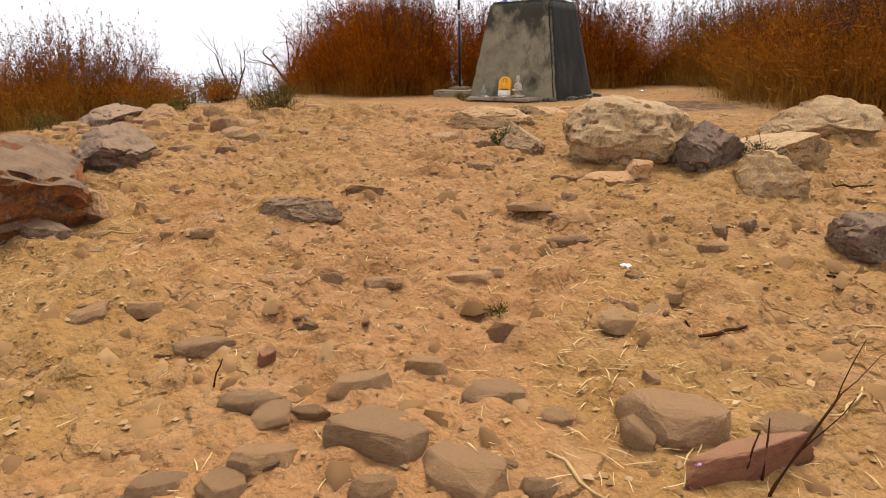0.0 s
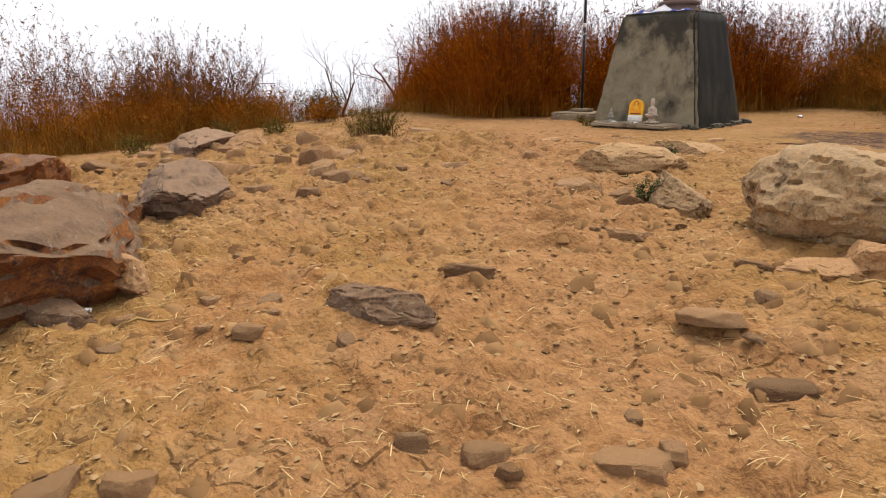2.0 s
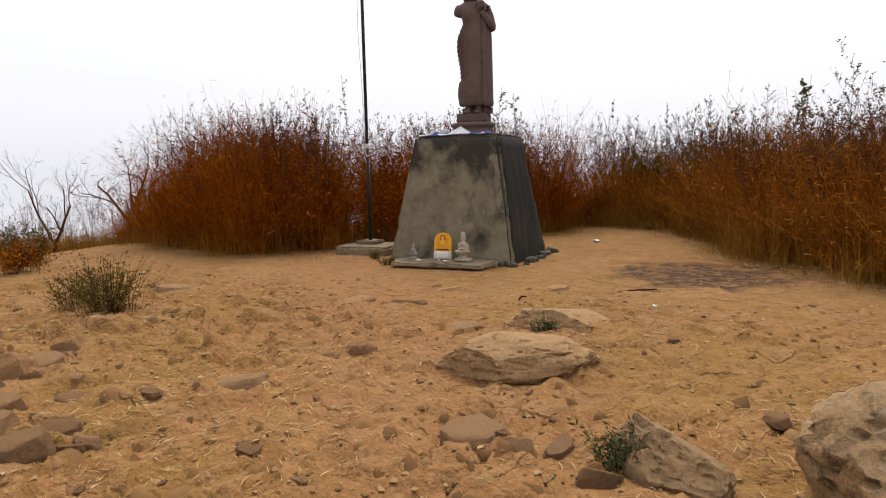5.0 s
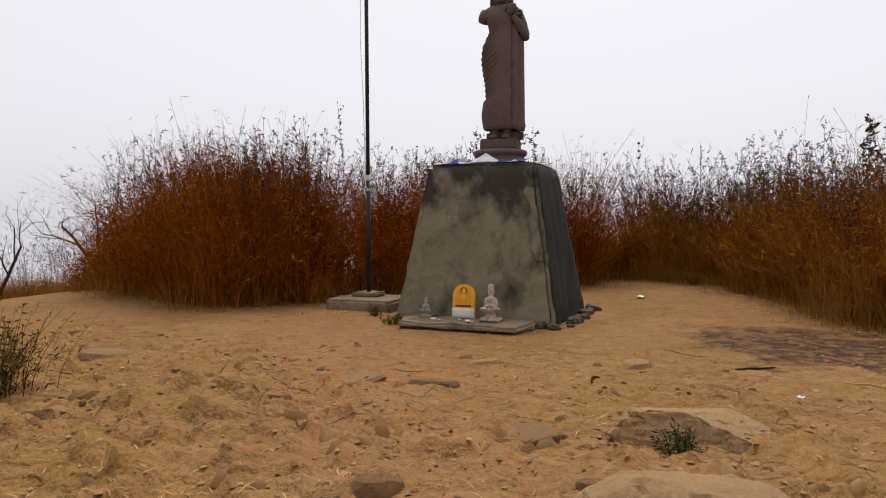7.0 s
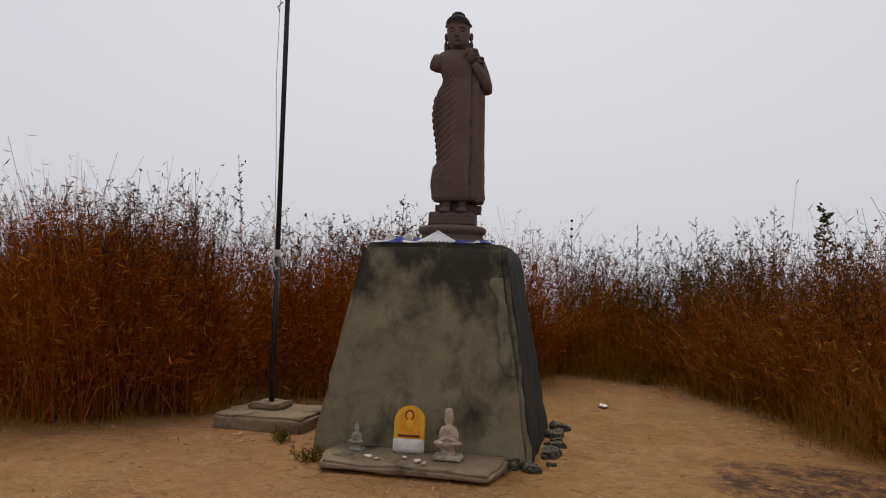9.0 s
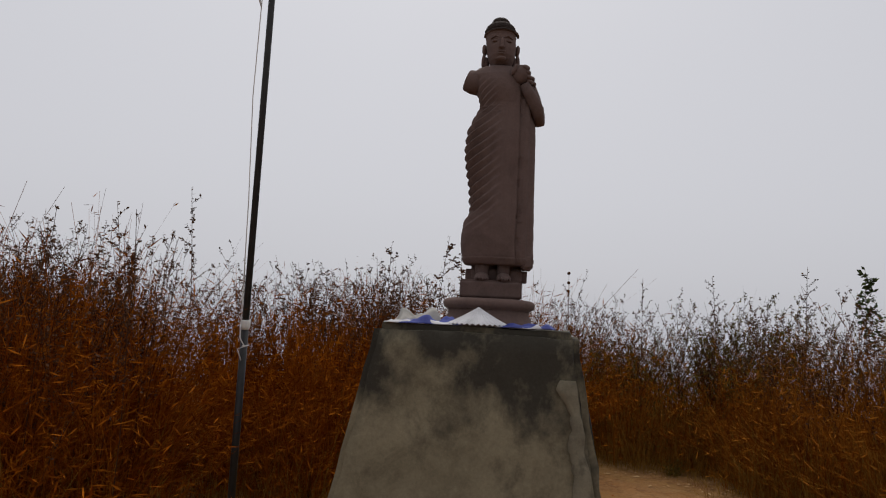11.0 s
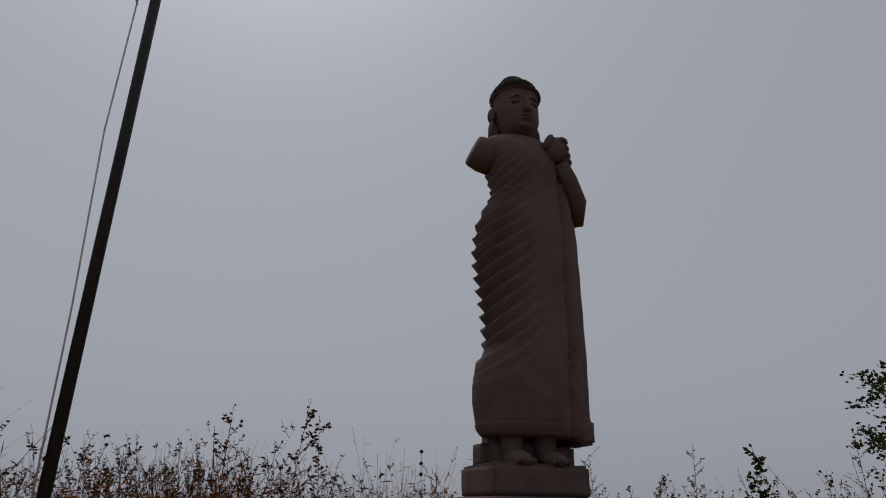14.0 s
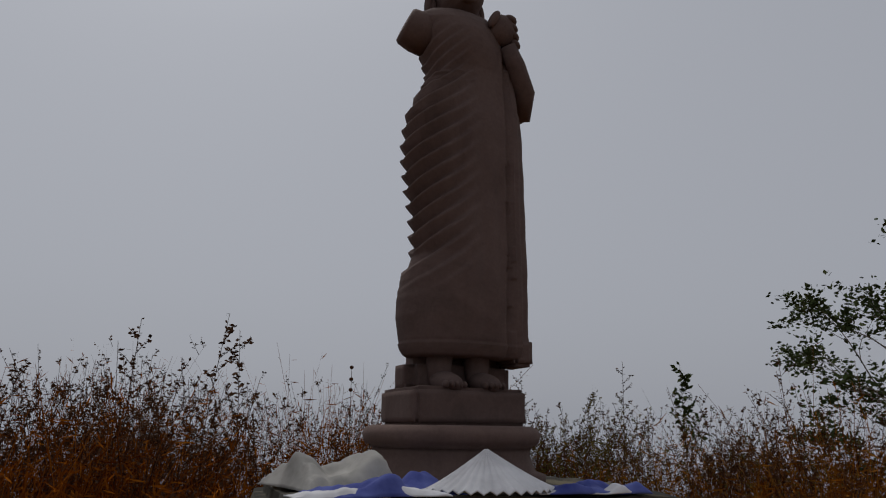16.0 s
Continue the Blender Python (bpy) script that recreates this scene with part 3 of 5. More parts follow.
def angular_mesh(name, seed, mat):
    """A broken stone of unit half size: flat breaks, chipped edges, a tilted top."""
    r = random.Random(seed)
    bm = bmesh.new()
    n = r.randint(6, 8)
    turns = [2 * math.pi * (k + r.uniform(-0.3, 0.3)) / n for k in range(n)]
    tip, tilt = r.uniform(0, 2 * math.pi), r.uniform(0.05, 0.45)
    for z, q in ((-1.0, 1.0), (0.15, 1.0), (0.9, r.uniform(0.74, 0.92))):
        for a in turns:
            k = q * r.uniform(0.80, 1.08)
            x, y = k * math.cos(a), k * math.sin(a)
            bm.verts.new((x, y, z + r.uniform(-0.10, 0.10) + (tilt * (x * math.cos(tip) + y * math.sin(tip)) if z > 0 else 0)))
    bmesh.ops.convex_hull(bm, input=bm.verts[:])
    bmesh.ops.delete(bm, geom=[v for v in bm.verts if not v.link_faces], context='VERTS')
    bmesh.ops.dissolve_limit(bm, angle_limit=radians(9), verts=bm.verts[:], edges=bm.edges[:])
    bmesh.ops.bevel(bm, geom=bm.edges[:], offset=0.055, segments=1, affect='EDGES')
    bmesh.ops.triangulate(bm, faces=bm.faces[:])
    bmesh.ops.subdivide_edges(bm, edges=bm.edges[:], cuts=2, use_grid_fill=True)
    off = Vector((seed * 1.9, seed * 0.7, seed * 1.3))
    for v in bm.verts:
        v.co += 0.05 * noise.noise_vector(v.co * 2.2 + off) + 0.030 * noise.noise_vector(v.co * 6 + off)
    ob = link_mesh(name, bm, mat)
    ob.data.set_sharp_from_angle(angle=radians(17))
    return ob


rnd = random.Random(5)
kit = [angular_mesh("loose_stone", 70 + k, ROCK_PALE) for k in range(10)]
rubble_kit = [angular_mesh("footing_stone", 110 + k, STAINED) for k in range(5)]
earth_kit = [angular_mesh("earthy_stone", 90 + k, ROCK_EARTH) for k in range(6)]


def loose(pool, k, x, y, a, b, c, turn, sink, label, group, sway=9, proud=0.0):
    ob = pool[k] if not pool[k].get("label") else pool[k].copy()
    if ob is not pool[k]:
        scene.collection.objects.link(ob)
    lean = Matrix.Rotation(radians(-proud), 4, Vector((0.81, 0.59, 0)))
    ob.matrix_world = (Matrix.Translation((x, y, float(on_ground(x, y)) + c * (1 - 2 * sink))) @ lean @ pose(0, 0, 0, rnd.uniform(-sway, sway), rnd.uniform(-sway, sway), turn)
                       @ Matrix.Diagonal((a, b, c, 1)))
    return tagged(ob, label, "stone", group)


for k, (x, y, a, b, c, turn) in enumerate(NEAR_SLABS + PATH_SLABS + FAR_SLABS):
    loose(kit, (k * 3) % 10, x, y, a * 1.12, b * 1.45, c * 0.72, turn, 0.62, "angular dusty stone half buried in the trodden soil", "stones set in the path", 7, rnd.uniform(5, 15))
for k, (x, y, a, b, c, turn) in enumerate(EARTH_SLABS):
    loose(earth_kit, k % 6, x, y, a * 1.05, b * 1.2, c * 0.72, turn, 0.60, "dark earthy stone sunk in the trodden soil", "dark stones set in the path", 7, rnd.uniform(6, 16))
long_red = angular_mesh("red_stone", 64, ROCK_RED)
long_red.matrix_world = pose(6.86, -8.74, float(on_ground(6.86, -8.74)) + 0.02, 5, -4, 58) @ Matrix.Diagonal((0.27, 0.065, 0.075, 1))
tagged(long_red, "long brick red stone lying among straw", "stone")
little_red = angular_mesh("red_stone", 66, ROCK_RED)
little_red.matrix_world = pose(5.06, -9.10, float(on_ground(5.06, -9.10)) + 0.015, 4, 6, 30) @ Matrix.Diagonal((0.048, 0.042, 0.045, 1))
tagged(little_red, "small brick red stone block on soil", "stone")
for k in range(46):
    x, y = rnd.uniform(-2.6, 1.6), rnd.uniform(-7.2, -4.9)
    q = 0.07 + 0.17 * rnd.random() ** 1.8
    loose(earth_kit if k % 3 == 0 else kit, rnd.randrange(6), x, y, q * rnd.uniform(0.9, 1.4), q * rnd.uniform(0.6, 0.9), q * rnd.uniform(0.3, 0.6), rnd.uniform(0, 180), 0.52,
          "angular dusty rock of a low outcrop", "outcrop rocks", 14)
count = 0
while count < 240:
    x, y = rnd.uniform(-2.5, 8.2), rnd.uniform(-10.4, -1.5)
    off = abs((x - 7.2) * 0.815 + (y + 10.9) * 0.58)
    if off > 6.5 or rnd.random() > 0.35 + 0.65 * min(1, max(0, (-y - 2) / 4)):
        continue
    s = 0.022 + 0.06 * rnd.random() ** 2.4
    loose(earth_kit if count % 3 == 0 else kit, rnd.randrange(6), x, y, s * rnd.uniform(0.9, 1.7), s * rnd.uniform(0.6, 1.1), s * rnd.uniform(0.25, 0.5), rnd.uniform(0, 360), 0.50,
          "small loose brown stone on dusty soil", "loose stones on the hilltop")
    count += 1


def scatter(name, n, box, sizes, mats, seed, label, category, shape, dens=None, lift=0.004):
    """Very many small pieces as one object."""
    rg = np.random.default_rng(seed)
    x, y = rg.uniform(box[0], box[1], n), rg.uniform(box[2], box[3], n)
    if dens is not None:
        keep = rg.random(n) < dens(x, y)
        x, y = x[keep], y[keep]
    n = len(x)
    s = sizes[0] + (sizes[1] - sizes[0]) * rg.random(n) ** 2.5
    turn = rg.uniform(0, 2 * np.pi, n)
    z = on_ground(x, y) + lift + 0.006
    if shape == "chip":
        base = np.array([(1, 0, 0), (-0.3, 0.8, 0), (-0.8, -0.5, 0), (0.3, -0.9, 0), (0.1, 0.1, 0.38), (-0.4, -0.1, 0.3)], dtype=float)
        tri = np.array([(0, 1, 4), (1, 5, 4), (1, 2, 5), (2, 3, 5), (3, 4, 5), (3, 0, 4)])
        q = base[None] * rg.uniform(0.6, 1.3, (n, 6, 3)) * s[:, None, None]
        q[:, :, 2] += q[:, :, 0] * rg.normal(0, 0.35, n)[:, None] - 0.006
        q[:, :4, 2] = -0.15 * s[:, None] - 0.004
    elif shape == "shard":
        base = np.array([(1, 0, 0), (0.2, 0.75, 0), (-0.8, 0.5, 0), (-0.9, -0.4, 0), (0.1, -0.8, 0), (0.55, 0.1, 0.34), (-0.1, 0.4, 0.42), (-0.5, -0.1, 0.36), (0.1, -0.35, 0.30)], dtype=float)
        tri = np.array([(0, 1, 5), (1, 6, 5), (1, 2, 6), (2, 7, 6), (2, 3, 7), (3, 4, 8), (3, 8, 7), (4, 0, 8), (0, 5, 8), (5, 6, 8), (6, 7, 8)])
        q = base[None] * rg.uniform(0.7, 1.3, (n, 9, 3)) * s[:, None, None]
        q[:, :, 2] += q[:, :, 0] * rg.normal(0, 0.22, n)[:, None] + q[:, :, 1] * rg.normal(0, 0.22, n)[:, None]
        q[:, :5, 2] = -0.22 * s[:, None] - 0.008
        q[:, 5:, 2] = np.maximum(q[:, 5:, 2], 0.05 * s[:, None])
    elif shape == "straw":
        base = np.array([(-1, -0.035, 0), (0, -0.05, 0.06), (1, -0.02, 0), (1, 0.02, 0.01), (0, 0.05, 0.07), (-1, 0.035, 0.01)], dtype=float)
        tri = np.array([(0, 1, 4), (0, 4, 5), (1, 2, 3), (1, 3, 4)])
        q = np.repeat(base[None], n, 0) * s[:, None, None]
        q[:, :, 1] += q[:, :, 0] ** 2 * rg.uniform(-4, 4, n)[:, None]
        q[:, :, 2] += q[:, :, 0] * rg.uniform(-0.15, 0.15, n)[:, None]
    else:
        base = np.array([(-1, 0, 0), (-0.2, -0.42, 0.12), (0.9, 0, 0.1), (-0.2, 0.42, 0.16)], dtype=float)
        tri = np.array([(0, 1, 2), (0, 2, 3)])
        q = base[None] * rg.uniform(0.6, 1.2, (n, 4, 3)) * s[:, None, None]
    c, d = np.cos(turn)[:, None], np.sin(turn)[:, None]
    out = np.stack([q[:, :, 0] * c - q[:, :, 1] * d + x[:, None], q[:, :, 0] * d + q[:, :, 1] * c + y[:, None], q[:, :, 2] + z[:, None]], -1)
    k = base.shape[0]
    faces = (tri[None] + (np.arange(n) * k)[:, None, None]).reshape(-1, 3)
    ob = new(name, array_mesh(name, out.reshape(-1, 3), faces, mats))
    return tagged(ob, label, category, kind="stuff")


def rocky(x, y):
    return 0.15 + 0.85 * np.clip((-y - 1.5) / 4, 0, 1) * (0.4 + 0.6 * (wave(x, y, 1.7, 6) > -0.1))


def strawy(x, y):
    side = (x - 7.2) * 0.815 + (y + 10.9) * 0.58
    patchy = np.clip(0.32 + 1.5 * wave(x, y, 1.9, 8), 0.04, 1)
    return patchy * np.where(np.abs(side) < 0.5, 0.4, 1.0) * np.where(side < -0.7, 1.0, 0.75) * (0.25 + 0.75 * np.clip((-y - 3) / 4, 0, 1))


scatter("gravel", 42000, (-3, 9, -11, 1.5), (0.004, 0.026), [CHIPS], 11, "tan stone chips and gravel strewn over the soil", "gravel", "chip", rocky)
scatter("stone_shards", 9500, (-2.5, 8.6, -10.8, -1.5), (0.014, 0.085), [SHARDS], 10, "angular dusty stone shards sunk in the trodden soil", "stone shards", "shard", rocky, -0.02)
scatter("rubble", 800, (-1.5, 7.8, -9.8, -3.8), (0.03, 0.12), [SHARDS], 17, "flat angular rubble bedded in the trodden path", "rubble", "shard",
        lambda x, y: np.clip(0.15 + 1.1 * (wave(x, y, 1.4, 3) > 0.0), 0, 1) * np.clip(1.3 - np.abs((x - 7.2) * 0.815 + (y + 10.9) * 0.58 + 0.8) / 3.2, 0, 1), -0.035)
scatter("straw_litter", 90000, (-1.0, 8.8, -10.8, -0.5), (0.007, 0.050), [STRAW], 12, "short dry straw lying on the soil", "straw", "straw", strawy)
scatter("leaf_litter", 8200, (1.8, 9.0, -3.0, 5.5), (0.012, 0.055), [LITTER, STRAW], 13, "fallen dry leaves by the tall grass", "dead leaves", "leaf",
        lambda x, y: np.clip(1.1 - np.abs(x - np.interp(y, (-3.0, -1.5, -0.2, 1.1, 2.7, 4.4, 5.5), (9.0, 7.2, 5.7, 4.6, 3.9, 3.2, 2.0))) / 0.9, 0, 1))
scatter("leaf_litter", 2500, (-8, 0, -1.5, 2.2), (0.012, 0.05), [LITTER], 14, "fallen dry leaves below the red thicket", "dead leaves", "leaf",
        lambda x, y: np.clip(1.0 - np.abs(y - np.interp(x, (-8, -4, -2.4, -1.2), (1.9, 0.1, -0.15, 0.3))) / 0.6, 0, 1))
scatter("leaf_litter", 2600, (-2.5, 9, -10.5, -2), (0.010, 0.035), [LITTER], 15, "scattered crumbs of dry leaves on soil", "dead leaves", "leaf", strawy)


# ---- the pedestal and what stands on its ledge ----
def pedestal():
    base = tagged(new("statue_pedestal"), "tapered weathered grey concrete pedestal with black mould streaks", "pedestal")
    bm = bmesh.new()
    rough_box(bm, (-0.05, -0.02, -0.15), (1.80, 1.62, 1.70), 14, 0.04, 0.016, 2, (0.28, 0.27, 1.50, 1.30))
    # right and back faces take a much darker, blotched concrete
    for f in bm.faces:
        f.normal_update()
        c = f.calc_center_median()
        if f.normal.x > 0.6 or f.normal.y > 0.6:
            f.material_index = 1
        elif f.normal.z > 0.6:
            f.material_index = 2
    body = part("body", bm, [CONCRETE, DARK_CONCRETE, STAINED], base)
    bm = bmesh.new()
    # broken plaster strip down the front right arris
    rows = []
    for i in range(29):
        z = 1.42 - i * 0.027
        e = 1.80 - (z + 0.15) / 1.85 * 0.30
        f = -0.02 + 0.29 * (z + 0.15) / 1.85
        w = 0.075 + 0.05 * noise.noise((z * 9, 3.3, 0)) + 0.025 * noise.noise((z * 31, 1.3, 0))
        o = 0.02 * noise.noise((z * 13, 7.7, 0))
        t = 0.018 + 0.010 * noise.noise((z * 22, 0.4, 0))
        rows.append([bm.verts.new(p) for p in ((e - 0.06 - w + o, f + 0.01, z), (e - 0.055 - w + o, f - t, z), (e - 0.06 - w / 2, f - t - 0.006, z), (e - 0.055 + o, f - t, z), (e - 0.05 + o, f + 0.01, z))])
    for r, q in zip(rows, rows[1:]):
        for k in range(4):
            bm.faces.new((r[k], r[k + 1], q[k + 1], q[k]))
    bm.faces.new(rows[0][::-1])
    bm.faces.new(rows[-1])
    part("plaster_patch", bm, PLASTER, base, "pale broken plaster strip")
    return base


pedestal()
for i in range(15):
    a = rnd.random()
    x, y = (1.84 + 0.10 * rnd.random(), 0.05 + 1.55 * a) if i % 4 else (1.62 + 0.25 * rnd.random(), -0.05 - 0.10 * rnd.random())
    q = 0.03 + 0.06 * rnd.random()
    loose(rubble_kit, rnd.randrange(5), x, y, q * 1.6, q * 1.2, q * 0.7, 360 * a, 0.45, "crumbled dark footing stone at the pedestal's base", "footing rubble")
bm = bmesh.new()
rough_box(bm, (0.22, -0.60, -0.06), (1.60, -0.015, 0.075), 8, 0.02, 0.018, 6)
for v in bm.verts:
    if v.co.y < -0.3:
        v.co.x += (0.10 if v.co.x < 0.9 else -0.05) * (-v.co.y - 0.3) / 0.3
        if v.co.z < 0.02:
            v.co.y += 0.11
ledge = link_mesh("ledge_slab", bm, SLAB)
tagged(ledge, "low worn concrete ledge at the foot of the pedestal", "ledge")
LEDGE = 0.078


def plaque():
    base = tagged(new("painted_plaque"), "yellow arched plaque with white foot leaning on concrete", "plaque")

    def arch(bm, w, h, y0, y1, z0=0.0):
        pts = [(-w / 2, z0), (w / 2, z0)] + [(w / 2 * math.cos(a), z0 + h - w / 2 + w / 2 * math.sin(a)) for a in [math.pi * k / 20 for k in range(21)]]
        f = [bm.verts.new((x, y0, z)) for x, z in pts]
        b = [bm.verts.new((x, y1, z)) for x, z in pts]
        bm.faces.new(f)
        bm.faces.new(b[::-1])
        for i in range(len(pts)):
            bm.faces.new((f[i], b[i], b[(i + 1) % len(pts)], f[(i + 1) % len(pts)]))
    bm = bmesh.new()
    arch(bm, 0.235, 0.35, 0.0, 0.045)
    part("board", bm, YELLOW, base, smooth=False)
    bm = bmesh.new()
    rough_box(bm, (-0.121, -0.008, 0.0), (0.121, 0.02, 0.105), 2, 0.006, 0.002, 1)
    part("foot_band", bm, WHITEPAINT, base, "white painted foot")
    bm = bmesh.new()
    arch(bm, 0.15, 0.20, -0.006, 0.004, 0.118)
    part("painted_niche", bm, ORANGE, base, smooth=False)
    bm = bmesh.new()
    ball(bm, (0, -0.006, 0.275), (0.026, 0.008, 0.032))
    ball(bm, (0, -0.007, 0.205), (0.036, 0.008, 0.045))
    part("painted_shape", bm, YELLOW, base)
    bm = bmesh.new()
    ball(bm, (0, -0.003, 0.278), (0.042, 0.007, 0.044))
    part("painted_halo", bm, MAROON, base)
    bm = bmesh.new()
    rough_box(bm, (-0.085, -0.010, 0.118), (0.085, 0.0, 0.135), 1, 0.003, 0.001, 1)
    part("painted_line", bm, MAROON, base)
    base.matrix_world = pose(0.86, -0.19, LEDGE, -9, 0, 4)


plaque()


def idol(x, y, s, mat, label, turn, seed):
    bm = bmesh.new()
    rough_box(bm, (-0.29 * s, -0.19 * s, 0.0), (0.29 * s, 0.19 * s, 0.09 * s), 3, 0.02 * s, 0.01 * s, seed)
    prof = [(0.07, 0.17), (0.12, 0.16), (0.17, 0.13), (0.21, 0.15), (0.25, 0.24), (0.30, 0.26), (0.35, 0.24), (0.39, 0.17), (0.46, 0.15), (0.54, 0.17), (0.61, 0.16),
            (0.66, 0.07), (0.69, 0.065), (0.73, 0.09), (0.80, 0.10), (0.86, 0.085)]
    prof += [(0.92, 0.085), (0.98, 0.07), (1.0, 0.02)] if seed == 2 else [(0.92, 0.06), (0.96, 0.035), (1.0, 0.01)]

    def at(p, a):
        z, r = p
        flat = 0.62 if z > 0.4 else 0.75
        lump = 1 + 0.10 * math.cos(3 * a + seed) * (0.1 < z < 0.6)
        return (s * r * lump * math.cos(a), s * r * flat * lump * math.sin(a), s * z)
    loft(bm, prof, 20, at)
    for side in (-1, 1):
        ball(bm, (side * 0.15 * s, -0.01 * s, 0.50 * s), (0.045 * s, 0.06 * s, 0.13 * s), (0, side * -14, 0))
        ball(bm, (side * 0.17 * s, -0.12 * s, 0.33 * s), (0.12 * s, 0.09 * s, 0.05 * s), (0, 0, side * 25))
        ball(bm, (side * 0.07 * s, -0.13 * s, 0.41 * s), (0.09 * s, 0.04 * s, 0.035 * s), (0, side * 20, 0))
    ob = link_mesh("small_statue", bm, mat)
    ob.matrix_world = pose(x, y, LEDGE, 0, 0, turn)
    return tagged(ob, label, "statue")


idol(0.46, -0.22, 0.21, IDOLGREY, "tiny greenish seated stone statue on the ledge", 0, 1)
idol(1.19, -0.26, 0.37, IDOLSTONE, "small cream plaster seated statue on the ledge", 0, 2)
for k, (x, y, s) in enumerate(((0.62, -0.40, 0.022), (0.70, -0.44, 0.018), (1.0, -0.42, 0.022), (1.06, -0.47, 0.02), (0.88, -0.34, 0.016))):
    bm = bmesh.new()
    ball(bm, (0, 0, 0), (s * 1.5, s, s * 0.6), (0, 0, 30 * k), 8, 6)
    for v in bm.verts:
        v.co += s * 0.3 * noise.noise_vector(v.co * 60 + Vector((k, 0, 0)))
    ob = link_mesh("offering", bm, WHITEPAINT if k % 2 == 0 else IDOLSTONE)
    ob.matrix_world = pose(x, y, LEDGE + s * 0.45)
    tagged(ob, "small pale offering lying on the ledge", "offering", "offerings on the ledge")

# ---- the standing statue ----
TOP = 1.70


def round_base():
    base = tagged(new("round_statue_base"), "two-tier round brown stone base under the statue", "statue base")
    prof = [(0.0, 0.325), (0.035, 0.33), (0.045, 0.295), (0.10, 0.275), (0.125, 0.28), (0.135, 0.305), (0.165, 0.315), (0.185, 0.305), (0.194, 0.28)]
    bm = bmesh.new()
    loft(bm, prof[:5], 64, lambda p, a: (p[1] * math.cos(a), p[1] * math.sin(a), p[0]))
    part("drum", bm, STATUE, base)
    bm = bmesh.new()
    loft(bm, [(0.122, 0.29)] + prof[4:], 64, lambda p, a: (p[1] * math.cos(a), p[1] * math.sin(a), p[0]))
    part("rim", bm, STATUE, base)
    base.matrix_world = pose(0.928, 0.86, TOP - 0.004)


round_base()


